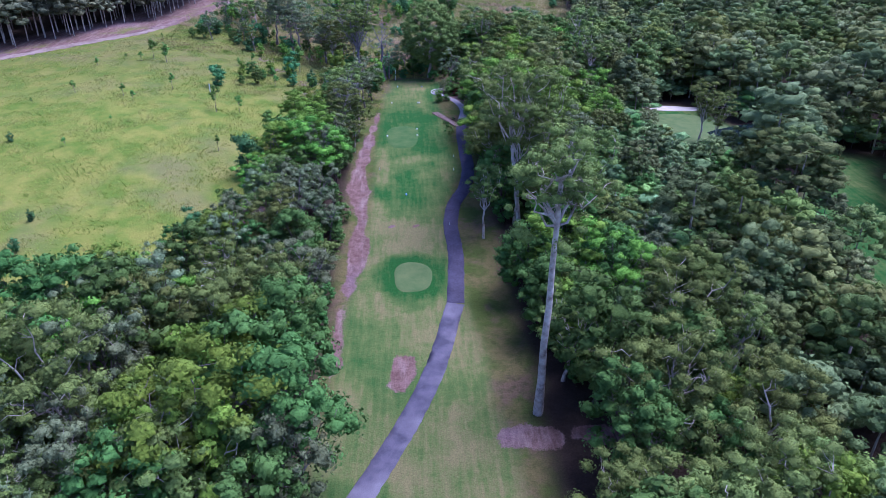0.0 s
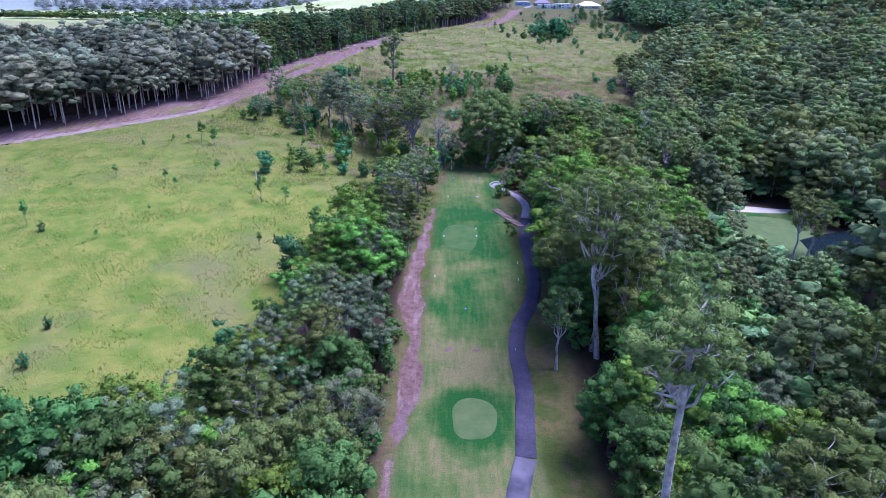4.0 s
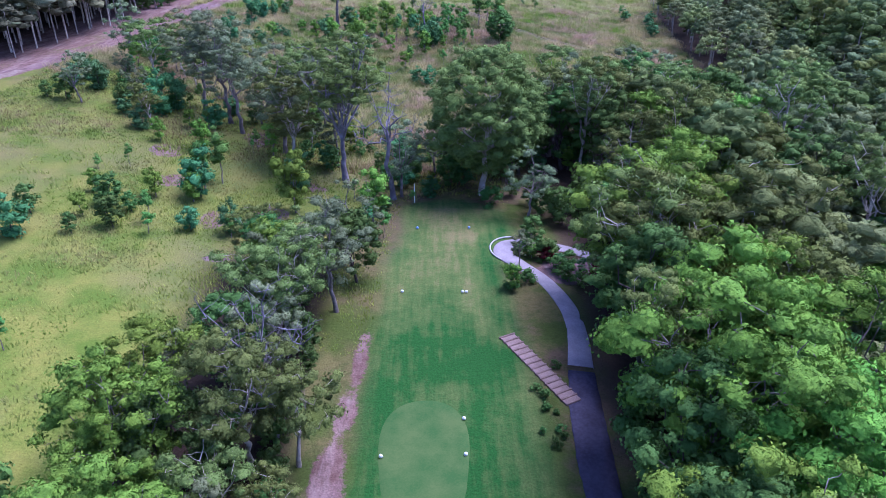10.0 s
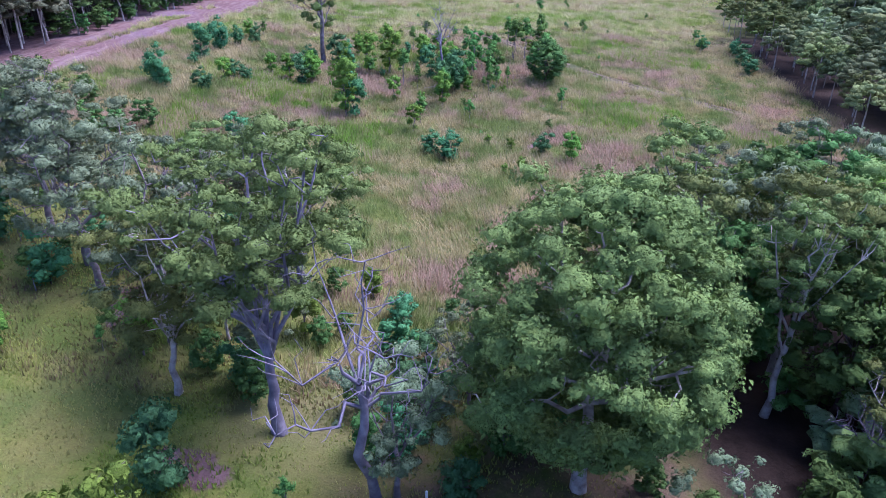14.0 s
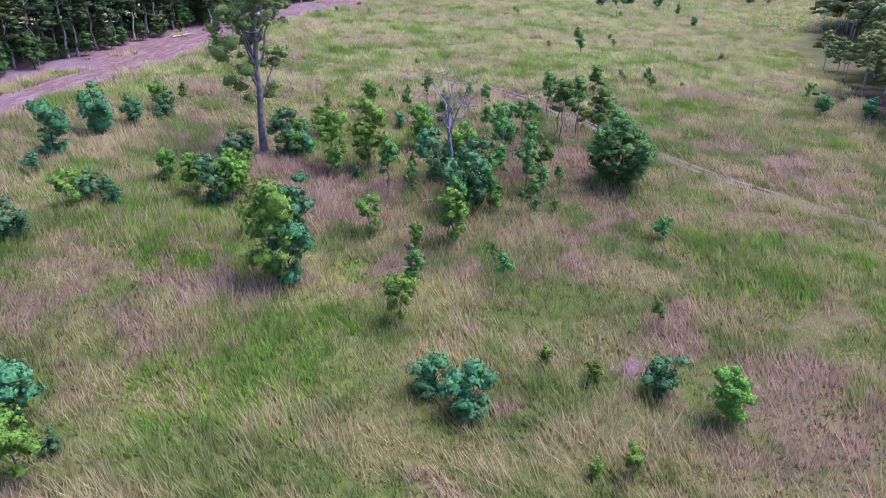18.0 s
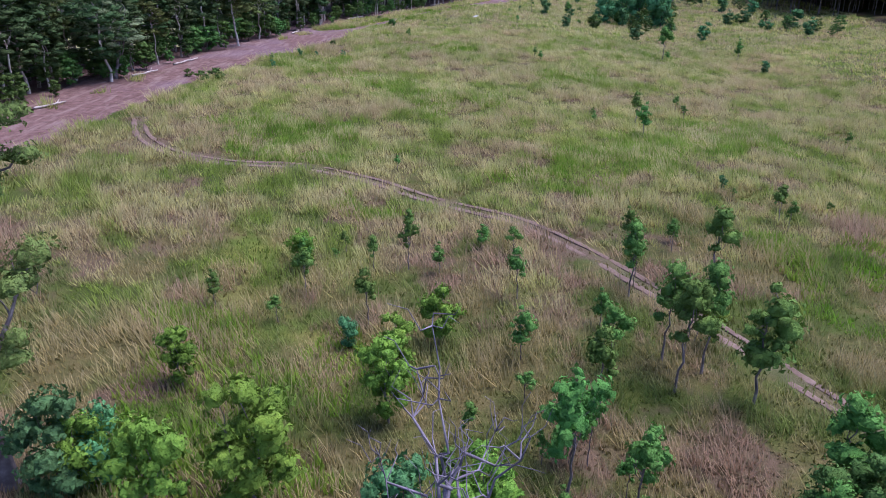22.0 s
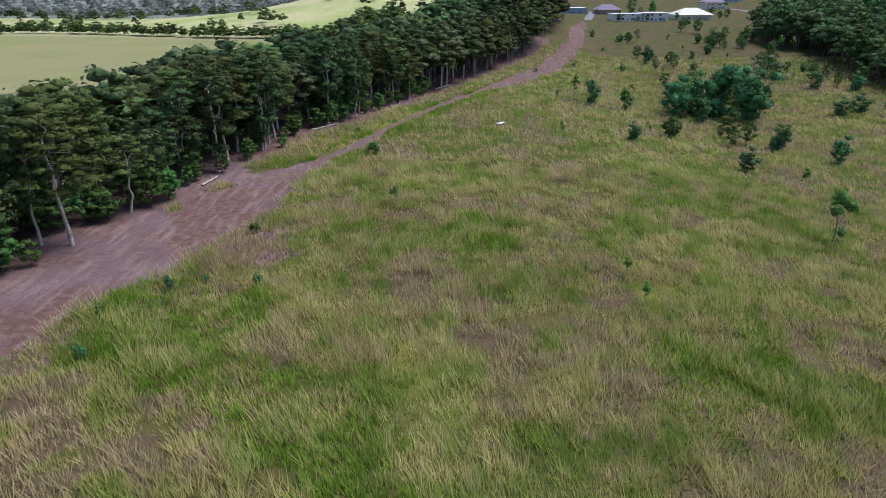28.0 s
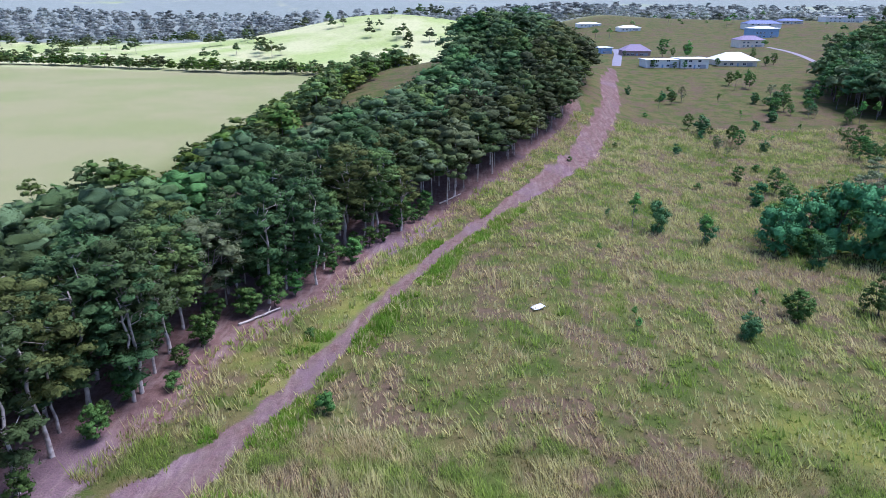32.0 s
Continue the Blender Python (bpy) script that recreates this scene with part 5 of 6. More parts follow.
# ---- tall grass ----
def tufts(name, label, places, tall, leaf, seed, blades=7, width=0.09, lean=0.55, slim=True, spread=0.16):
    """Grass tussocks, joined: a fan of bent blades at each place, leaning down wind."""
    r = np.random.default_rng(seed)
    xy = np.asarray(places)
    n = len(xy)
    base = np.column_stack([xy, height(xy[:, 0], xy[:, 1]) - 0.05])
    h = tall * r.uniform(0.55, 1.3, n) * (0.95 + 0.5 * wobble(xy[:, 0], xy[:, 1], 3.4, 7.0))
    k = blades
    root = np.repeat(base, k, 0) + np.column_stack([r.normal(0, spread, (n * k, 2)), np.zeros(n * k)])
    hh = np.repeat(h, k) * r.uniform(0.6, 1.15, n * k)
    wind = np.column_stack([-0.35 + 0.5 * wobble(xy[:, 0], xy[:, 1], 14, 9.0), 0.45 + 0.4 * wobble(xy[:, 0], xy[:, 1], 11, 3.0)])
    way = np.repeat(wind, k, 0) * lean + r.normal(0, 0.3, (n * k, 2)) + (root - np.repeat(base, k, 0))[:, :2] * 0.5
    tip = root + np.column_stack([way * hh[:, None], hh])
    midp = root + np.column_stack([way * hh[:, None] * 0.3, hh * 0.6])
    a = np.arctan2(way[:, 1], way[:, 0]) + np.pi / 2 + r.normal(0, 0.5, n * k)
    side = np.column_stack([np.cos(a), np.sin(a), np.zeros(n * k)]) * (width * r.uniform(0.6, 1.4, n * k))[:, None]
    v = np.stack([root - side, root + side, midp + side * 0.8, tip, midp - side * 0.8], 1)
    v = v[:, [0, 1, 3]] if slim else v
    v = v.reshape(-1, 3)
    me = bpy.data.meshes.new(name)
    verts = v.astype(np.float32)
    me.vertices.add(len(verts))
    me.vertices.foreach_set("co", verts.ravel())
    if slim:
        loops = np.arange(len(verts), dtype=np.int32)
        starts = np.arange(0, len(verts), 3)
    else:
        i = np.arange(n * k)[:, None] * 5
        loops = np.concatenate([(i + np.array([[0, 1, 2, 4]])).ravel(), (i + np.array([[4, 2, 3]])).ravel()]).astype(np.int32)
        starts = np.concatenate([np.arange(n * k) * 4, n * k * 4 + np.arange(n * k) * 3])
    me.loops.add(len(loops))
    me.loops.foreach_set("vertex_index", loops)
    me.polygons.add(len(starts))
    me.polygons.foreach_set("loop_start", starts.astype(np.int32))
    me.update(calc_edges=True)
    me.attributes.new("tip", "FLOAT", "POINT").data.foreach_set("value", np.tile(np.array([0, 0, 1] if slim else [0, 0, 0.6, 1, 0.6], np.float32), n * k))
    me.materials.append(leaf)
    return tagged(new(name, me), label, "grass", kind="stuff")


def grass_mat(name, green, straw, mauve, heads, big=0.055):
    m, t, b = mat(name, 0.8, 0.15)
    geo = t.nodes.new("ShaderNodeNewGeometry")
    p = geo.outputs["Position"]
    green, straw, mauve, heads = (tuple(0.64 * q for q in tone) for tone in (green, straw, mauve, heads))
    two = noise_tex(t, 0.16, 5, 0.62, p)
    c = mix(t, ramp(t, two, [(0.42, (0, 0, 0)), (0.56, (1, 1, 1))]), green, straw)
    drift = calc(t, "ADD", calc(t, "MULTIPLY", noise_tex(t, big, 3, 0.55, p), 0.5), calc(t, "MULTIPLY", noise_tex(t, 0.24, 4, 0.6, p), 0.5))
    c = mix(t, ramp(t, drift, [(0.5, (0, 0, 0)), (0.57, (0.95, 0.95, 0.95))]), c, mauve)
    c = mix(t, 1.0, c, ramp(t, noise_tex(t, 0.4, 4, 0.65, p), [(0.36, (0.72, 0.76, 0.68)), (0.62, (1.15, 1.14, 1.12))]), "MULTIPLY")
    tip = t.nodes.new("ShaderNodeAttribute")
    tip.attribute_name = "tip"
    c = mix(t, calc(t, "MULTIPLY", calc(t, "POWER", tip.outputs["Fac"], 1.6), ramp(t, two, [(0.42, (0.12, 0.12, 0.12)), (0.58, (0.75, 0.75, 0.75))])), c, heads)
    c = mix(t, 1.0, c, ramp(t, geo.outputs["Random Per Island"], [(0.0, (0.86, 0.87, 0.84)), (0.5, (1.0, 1.0, 1.0)), (1.0, (1.16, 1.15, 1.12))]), "MULTIPLY")
    t.links.new(c, b.inputs["Base Color"])
    tr = t.nodes.new("ShaderNodeBsdfTranslucent")
    t.links.new(c, tr.inputs["Color"])
    mx = t.nodes.new("ShaderNodeMixShader")
    mx.inputs[0].default_value = 0.45
    t.links.new(b.outputs[0], mx.inputs[1])
    t.links.new(tr.outputs[0], mx.inputs[2])
    t.links.new(mx.outputs[0], t.nodes["Material Output"].inputs[0])
    return m


GRASS_DRY = grass_mat("dry_grass", (0.38, 0.5, 0.08), (0.78, 0.7, 0.27), (0.74, 0.57, 0.3), (0.92, 0.84, 0.46))
GRASS_MAUVE = grass_mat("mauve_grass", (0.28, 0.36, 0.085), (0.62, 0.5, 0.21), (0.66, 0.42, 0.3), (0.88, 0.7, 0.44))
GRASS_LOW = grass_mat("low_grass", (0.16, 0.215, 0.035), (0.29, 0.24, 0.08), (0.3, 0.2, 0.115), (0.4, 0.33, 0.15))
GRASS_LUSH = grass_mat("lush_grass", (0.29, 0.39, 0.06), (0.44, 0.47, 0.1), (0.44, 0.4, 0.14), (0.56, 0.56, 0.18))
GRASS_GREEN = grass_mat("green_grass", (0.24, 0.44, 0.035), (0.32, 0.48, 0.05), (0.36, 0.44, 0.07), (0.4, 0.52, 0.1))


def open_ground(x, y, margin=0.0):
    bare = np.minimum(np.minimum(near_line(x, y, ROAD), near_line(x, y, ROAD_NORTH)), np.abs(near_line(x, y, [(a, b, 0) for a, b, w in TRACK]) - 0.8) - 0.15)
    return (~((x < edge_x(y, ROAD) + 3) & (y > 285) & (y < 430) & (wobble(x, y, 2.3, 3.0) < 0.55))) & (bare > 0.3 + margin + 0.5 * wobble(x, y, 1.9)) & (in_woods(x, y) < -1.0)


def hill_grass(x, y):
    return open_ground(x, y) & ~east_wood(x, y)


def off_track(x, y):
    one = near_line(x, y, [(a, b, 0) for a, b, w in TRACK])
    two = np.abs(near_line(x, y, [(a, b, 0) for a, b, w in TRACK_SOUTH]) - 0.7)
    return (one > 1.15 + 0.3 * wobble(x, y, 2.7)) & (two > 0.3 + 0.35 * wobble(x, y, 2.2))


def dry_south(x, y):
    """The mauve, drier half of the hill, with an uneven border."""
    return y + 9 * wobble(x, y, 12, 2.0) + 14 * wobble(x, y, 3.1, 5.0) - 0.25 * x < 283


near_hill = scatter(-70, 92, 152, 440, 1.2, lambda x, y: hill_grass(x, y) & off_track(x, y) & ((x > -13) | (y > 180 + 6 * wobble(x, y, 6))) & ((wobble(x, y, 1.6, 4.4) > -0.4) | (y < 250)), 41)
tufts("mauve_grass_tussocks", "tall dry mauve and straw grass tussocks", [q for q in near_hill if dry_south(*q)], 1.3, GRASS_MAUVE, 42, 28, 0.04, 0.5, spread=0.48)
tufts("dry_grass_tussocks", "tall grass tussocks, straw and yellow-green", [q for q in near_hill if not dry_south(*q)], 1.3, GRASS_DRY, 49, 28, 0.042, 0.5, spread=0.48)
low_hill = scatter(-70, 92, 150, 440, 0.85, lambda x, y: hill_grass(x, y) & (np.abs(near_line(x, y, [(a, b, 0) for a, b, w in TRACK]) - 0.75) > 0.4), 50)
tufts("low_hill_grass", "low green grass between the tussocks", low_hill, 0.42, GRASS_LOW, 51, 6, 0.075, 0.5, spread=0.3)
fresh_hill = scatter(-60, 60, 215, 430, 0.8, lambda x, y: hill_grass(x, y) & off_track(x, y) & (wobble(x, y, 8.5, 4.0) > np.where(np.abs(y - 300) < 40, 0.36, 0.46)), 52)
fresh_hill += scatter(-42, -12, 192, 238, 0.8, lambda x, y: (wobble(x, y, 5.5, 2.6) > 0.12) & off_track(x, y), 71)
tufts("fresh_hill_grass", "bright green patches of fresh grass on the hill", fresh_hill, 0.9, GRASS_GREEN, 53, 11, 0.09, 0.5, spread=0.25)
far_hill = scatter(-45, 120, 440, 640, 1.5, lambda x, y: open_ground(x, y) & (x > -60), 43)
tufts("far_grass_tussocks", "tall dry grass on the crest of the hill", far_hill, 1.05, GRASS_DRY, 44, 10, 0.11, 0.55, spread=0.32)
east_hill = scatter(92, 180, 240, 640, 1.9, lambda x, y: open_ground(x, y) & ~east_wood(x, y) & ((x > 120) | (y < 440)), 66)
tufts("slope_grass_tussocks", "pale dry grass on the east slope of the hill", east_hill, 1.1, GRASS_DRY, 67, 9, 0.14, 0.55, spread=0.45)
lush_field = scatter(-105, -14, 28, 168, 0.95, lambda x, y: ~west_belt(x, y) & (near_line(x, y, ROAD) > 1) & (x > edge_x(y, ROAD)) & (x < -12 - 0.03 * y) & (wobble(x, y, 2.9, 2.2) > -0.35) & (in_woods(x, y) < 0), 45)
lush_field += scatter(-70, -13, 150, 184, 0.95, lambda x, y: (near_line(x, y, ROAD) > 1) & (x > edge_x(y, ROAD)) & (in_woods(x, y) < 0), 68)
tufts("meadow_grass", "lush yellow-green meadow grass", lush_field, 0.32, GRASS_LUSH, 46, 8, 0.08, 0.9, spread=0.34)
tee_side = scatter(-42, 14, 106, 154, 0.8, lambda x, y: ((near_line(x, y, FAIRWAY) > 0.9) | (y > 142)) & ~((x < -15) & (y < 116)) & ((x < -3) | (y > 140)) & (x < 10), 56)
tufts("tee_side_grass", "rough green and brown grass under the trees by the tee", tee_side, 0.32, GRASS_LUSH, 57, 8, 0.07, 0.5, spread=0.28)


def verge_keep(x, y):
    off = (x - edge_x(y, ROAD_NORTH)) * 0.88
    right = (off > 1.5 + 0.4 * wobble(x, y, 1.7)) & (off < 4.6 + 1.3 * wobble(x, y, 4.1, 2.0))
    left = (off < -1.5) & (off > -4.5) & (wobble(x, y, 3.1, 6.0) > 0.15)
    return (right | left) & (wobble(x, y, 5.2, 8.0) > -0.55)


verge = scatter(-45, 10, 437, 528, 0.5, verge_keep, 47)
tufts("verge_grass", "bright green grass strip beside the dirt road", verge, 0.7, GRASS_GREEN, 48, 11, 0.1)


# ---- cart path, tees and lawn furniture ----
def ribbon(line, lift, thick, step=0.8, rough=0.0, seed=3):
    """A paved strip along a line with half widths, with sides that go into the ground."""
    r = np.random.default_rng(seed)
    pts = np.array(line, float)
    d = np.r_[0, np.cumsum(np.hypot(*np.diff(pts[:, :2], axis=0).T))]
    s = np.arange(0, d[-1], step)
    fine_pts = np.stack([spline(s, d, pts[:, k]) for k in range(3)], 1)
    way = np.gradient(fine_pts[:, :2], axis=0)
    way /= np.linalg.norm(way, axis=1)[:, None]
    side = np.stack([way[:, 1], -way[:, 0]], 1)
    cols = []
    for off, z in ((-1, -thick), (-1, 0), (-0.97, 0.02), (-0.4, 0.035), (0.4, 0.035), (0.97, 0.02), (1, 0), (1, -thick)):
        w = fine_pts[:, 2] * off
        if abs(off) > 0.9:
            w = w + off * rough * r.normal(0, 1, len(s))
        q = fine_pts[:, :2] + side * w[:, None]
        cols.append(np.column_stack([q, height(q[:, 0], q[:, 1]) + lift + z]))
    v = np.stack(cols, 1)
    return raw_mesh("strip", v.reshape(-1, 3), grid_faces(len(s), len(cols)))


m, t, b = mat("worn_asphalt", 0.75, 0.3)
p = place_coords(t)
base = ramp(t, noise_tex(t, 0.5, 4, 0.6, p), [(0.35, (0.05, 0.043, 0.066)), (0.65, (0.095, 0.08, 0.11))])
base = mix(t, ramp(t, noise_tex(t, 0.13, 3, 0.6, p), [(0.52, (0, 0, 0)), (0.66, (0.8, 0.8, 0.8))]), base, (0.17, 0.145, 0.175))
base = mix(t, 1.0, base, ramp(t, noise_tex(t, 22, 2, 0.6, p), [(0.3, (0.75, 0.75, 0.75)), (0.7, (1.2, 1.2, 1.2))]), "MULTIPLY")
t.links.new(base, b.inputs["Base Color"])
bump(t, b, noise_tex(t, 30, 2, 0.6, p), 0.3, 0.01)
ASPHALT = m
CONCRETE = plain_mat("pale_concrete", (0.19, 0.155, 0.18), (0.29, 0.245, 0.27), 0.9)
KERB = plain_mat("white_kerb", (0.36, 0.34, 0.35), (0.5, 0.48, 0.48), 2.0)
# dark purple tone; the shade of the trees beside the path is put in
DARK_SHADED_ASPHALT = plain_mat("dark_shaded_asphalt", (0.026, 0.02, 0.038), (0.062, 0.05, 0.082), 0.4, 0.75)
for line, material, label in ((CART[:4], ASPHALT, "narrow worn cart path with pale purple-grey surface"), (CART[3:], DARK_SHADED_ASPHALT, "narrow dark purple asphalt cart path, tree shade in its tone")):
    cart = new("cart_path", ribbon(line, 0.05, 0.3, 0.7, 0.04))
    cart.data.materials.append(material)
    tagged(cart, label, "path", kind="structure")
upper = new("upper_path", ribbon(CART_UPPER, 0.05, 0.3, 0.5))
upper.data.materials.append(CONCRETE)
tagged(upper, "short pale paved path", "path", kind="structure")


def beside(line, off, half):
    """A line shifted sideways, with one half width."""
    pts = np.array([p[:2] for p in line], float)
    way = np.gradient(pts, axis=0)
    way /= np.linalg.norm(way, axis=1)[:, None]
    return [(x + off * wy, y - off * wx, half) for (x, y), (wx, wy) in zip(pts, way)]


RUT_SOIL = plain_mat("rut_soil", (0.12, 0.078, 0.06), (0.22, 0.155, 0.125), 0.35, 0.95, 0.1)
PALE_SOIL = plain_mat("pale_track_soil", (0.15, 0.1, 0.083), (0.29, 0.215, 0.185), 0.25, 0.95, 0.1)
for line, rough, material, label in ((beside(TRACK, -0.75, 0.3), 0.05, RUT_SOIL, "worn brown wheel rut through the tall grass"), (beside(TRACK, 0.75, 0.34), 0.05, RUT_SOIL, "worn brown wheel rut through the tall grass"),
                                           ([(-175, 111, 1.0), (-129, 132, 1.2), (-107, 145, 1.5), (-91, 159, 1.9), (-79, 171, 1.7), (-74.5, 182, 1.0)], 0.4, PALE_SOIL, "pale dirt track along the forest edge")):
    strip = new("wheel_track", ribbon(line, 0.0, 0.06, 0.8, rough))
    strip.data.materials.append(material)
    tagged(strip, label, "track", kind="structure")


def disc_mesh(rx, ry, cx, cy, lift, rings=5, sides=40, dome=0.0, wave=0.0, edge=0.12):
    """A low pad draped on the ground, with a rounded outline and a sunk rim."""
    v = [(cx, cy, ground_z(cx, cy) + lift + dome)]
    for k in range(1, rings + 2):
        u = min(1.0, k / rings)
        out = 1.0 if k <= rings else 1.12
        for j in range(sides):
            a = 2 * math.pi * j / sides
            c, s = math.cos(a), math.sin(a)
            sq = (abs(c) ** 2.6 + abs(s) ** 2.6) ** (-1 / 2.6)
            w = 1 + wave * math.sin(3 * a + cx) + 0.5 * wave * math.sin(5 * a)
            x, y = cx + rx * u * out * c * sq * w, cy + ry * u * out * s * sq * w
            v.append((x, y, ground_z(x, y) + (lift + dome * (1 - u * u) if k <= rings else -edge)))
    me = bpy.data.meshes.new("pad")
    faces = [(0, 1 + j, 1 + (j + 1) % sides) for j in range(sides)]
    for k in range(rings):
        o, q = 1 + k * sides, 1 + (k + 1) * sides
        faces += [(o + j, q + j, q + (j + 1) % sides, o + (j + 1) % sides) for j in range(sides)]
    me.from_pydata(v, [], faces)
    me.polygons.foreach_set("use_smooth", np.ones(len(me.polygons), bool))
    return me


def lawn_mat(name, a, c, stripe=0.0):
    m, t, b = mat(name, 0.9, 0.15)
    p = place_coords(t)
    f = calc(t, "ADD", calc(t, "MULTIPLY", noise_tex(t, 0.45, 4, 0.6, p), 0.7), calc(t, "MULTIPLY", noise_tex(t, 7, 3, 0.6, p), 0.3))
    a, c = (tuple(0.62 * q for q in tone) for tone in (a, c))
    t.links.new(ramp(t, f, [(0.38, a), (0.62, c)]), b.inputs["Base Color"])
    bump(t, b, noise_tex(t, 18, 2, 0.7, p), 0.3, 0.02)
    return m


TEE_TURF = lawn_mat("tee_turf", (0.06, 0.145, 0.035), (0.12, 0.18, 0.052))
PUTTING = lawn_mat("putting_turf", (0.11, 0.175, 0.055), (0.17, 0.21, 0.075))
SAND = plain_mat("bunker_sand", (0.36, 0.3, 0.27), (0.5, 0.43, 0.39), 0.7)
for name, label, args, material in (
        ("putting_green", "round pale putting green in darker turf", (2.75, 3.6, 1.35, 43.0, 0.03), PUTTING),
        ("tee_pad", "rounded mown tee pad of pale turf", (3.3, 6.0, -0.2, 93.6, 0.03), TEE_TURF),
        ("putting_green", "large pale green among trees beside bunkers", (9.5, 14, 68, 106, 0.06), PUTTING)):
    me = disc_mesh(*args, wave=0.03)
    me.materials.append(material)
    tagged(new(name, me), label, "golf green", kind="structure")
for cx, cy, rx, ry in ((70.5, 125.5, 8, 1.9), (58.6, 95, 2.2, 1.6), (60, 88.5, 2.0, 1.3)):
    me = disc_mesh(rx, ry, cx, cy, 0.09, wave=0.12)
    me.materials.append(SAND)
    tagged(new("sand_bunker", me), "pale sand bunker beside the green", "bunker", kind="structure")
m, t, b = mat("pond_water", 0.04, 0.6)
b.inputs["Base Color"].default_value = (0.012, 0.02, 0.025, 1)
bump(t, b, noise_tex(t, 1.2, 3, 0.5, place_coords(t)), 0.12, 0.05)
me = bpy.data.meshes.new("pond")
ring = [(81 + 13.5 * math.cos(a) * (1 + 0.12 * math.sin(3 * a)), 103 + 7.5 * math.sin(a) + 0.32 * 13.5 * math.cos(a), -12.05) for a in np.linspace(0, 2 * math.pi, 48, endpoint=False)]
me.from_pydata(ring + [(x, y, z - 0.6) for x, y, z in ring], [], [tuple(range(48))] + [(j, (j + 1) % 48, 48 + (j + 1) % 48, 48 + j) for j in range(48)])
me.materials.append(m)
tagged(new("pond", me), "dark still pond reflecting the sky", "pond", kind="structure")

# the white kerb round the bend of the path, and the mulched bed inside it
arc = [(9.5 + 2.6 * math.cos(a), 125.6 + 3.15 * math.sin(a)) for a in np.linspace(radians(80), radians(235), 24)]
v, f = tube(np.array([(x, y, ground_z(x, y) + 0.12) for x, y in arc]), np.full(24, 0.09), 6)
kerb = new("path_kerb", raw_mesh("kerb", v, f))
kerb.data.materials.append(KERB)
tagged(kerb, "curved white kerb round the bend of the path", "kerb", kind="structure")
for kind, x, y, tall in (("shrub", 10.9, 125.4, 1.3), ("bushy", 12.3, 125.6, 1.7), ("red_shrub", 13.0, 123.6, 1.7), ("bushy", 14.3, 121.9, 1.9), ("shrub", 15.5, 123.0, 1.6), ("shrub", 13.9, 125.0, 1.4), ("bright", 11.5, 123.9, 1.8), ("shrub", 14.6, 119.4, 1.3),
                         ("shrub", 16.2, 118.2, 1.4), ("bushy", 16.8, 121.5, 1.6), ("red_shrub", 17.6, 119.8, 1.2), ("bright", 8.6, 116.6, 3.0), ("grey", 9.9, 121.6, 4.5), ("red_shrub", 18.6, 122.3, 1.2)):
    stock.plant(kind, x, y, tall, label="" if kind == "red_shrub" else "small garden shrub in the mulched bed by the path")

# timber steps from the tee down to the path
TIMBER = plain_mat("weathered_timber", (0.12, 0.075, 0.06), (0.24, 0.16, 0.14), 1.5)
steps = thing("garden_steps", 7.3, 108.4, ground_z(7.3, 108.4), "long flight of shallow pink timber and soil steps", "steps", turn=math.degrees(math.atan2(99.6 - 108.4, 12.0 - 7.3)))
run = math.hypot(12.0 - 7.3, 99.6 - 108.4)
drop = ground_z(12.0, 99.6) - ground_z(7.3, 108.4)
SOIL = plain_mat("step_soil", (0.17, 0.105, 0.09), (0.28, 0.19, 0.17), 1.2)
slab, sleeper = bmesh.new(), bmesh.new()
box(slab, 0, run / 14 + 0.02, -0.75, 0.75, -0.25, 0.08, 0.02)
box(sleeper, -0.1, 0.1, -0.85, 0.85, -0.2, 0.15, 0.02)
first = None
for k in range(14):
    at = (run * k / 14, 0, drop * k / 14 + 0.05)
    if first is None:
        first = (part("tread", slab, SOIL, steps), part("sleeper", sleeper, TIMBER, steps))
        for o in first:
            o.location = at
    else:
        for nm, o in zip(("tread", "sleeper"), first):
            q = new(nm, o.data)
            q.parent, q.location = steps, at

WHITE = plain_mat("white_paint", (0.6, 0.6, 0.62), (0.75, 0.75, 0.75), 5)
BLUE = plain_mat("blue_paint", (0.2, 0.3, 0.6), (0.3, 0.42, 0.75), 5)


def tee_marker(x, y, material, label):
    e = thing("tee_marker", x, y, ground_z(x, y) + 0.02, label, "marker", "tee markers")
    bm = bmesh.new()
    bmesh.ops.create_uvsphere(bm, u_segments=14, v_segments=8, radius=0.16, matrix=Matrix.Translation((0, 0, 0.13)))
    part("ball", bm, material, e)
    bm = bmesh.new()
    bmesh.ops.create_cone(bm, cap_ends=True, segments=8, radius1=0.03, radius2=0.02, depth=0.2, matrix=Matrix.Translation((0, 0, -0.02)))
    part("spike", bm, BARK_DARK, e)


for x, y in ((-3.4, 93.6), (2.9, 93.8), (2.9, 97.5), (-2.8, 115.9), (3.4, 115.9), (3.8, 115.9)):
    tee_marker(x, y, WHITE, "small round white tee marker on turf")
for x, y in ((0.5, 67.5), (-1.6, 130.9), (4.7, 131.1)):
    tee_marker(x, y, BLUE, "small pale blue tee marker on turf")


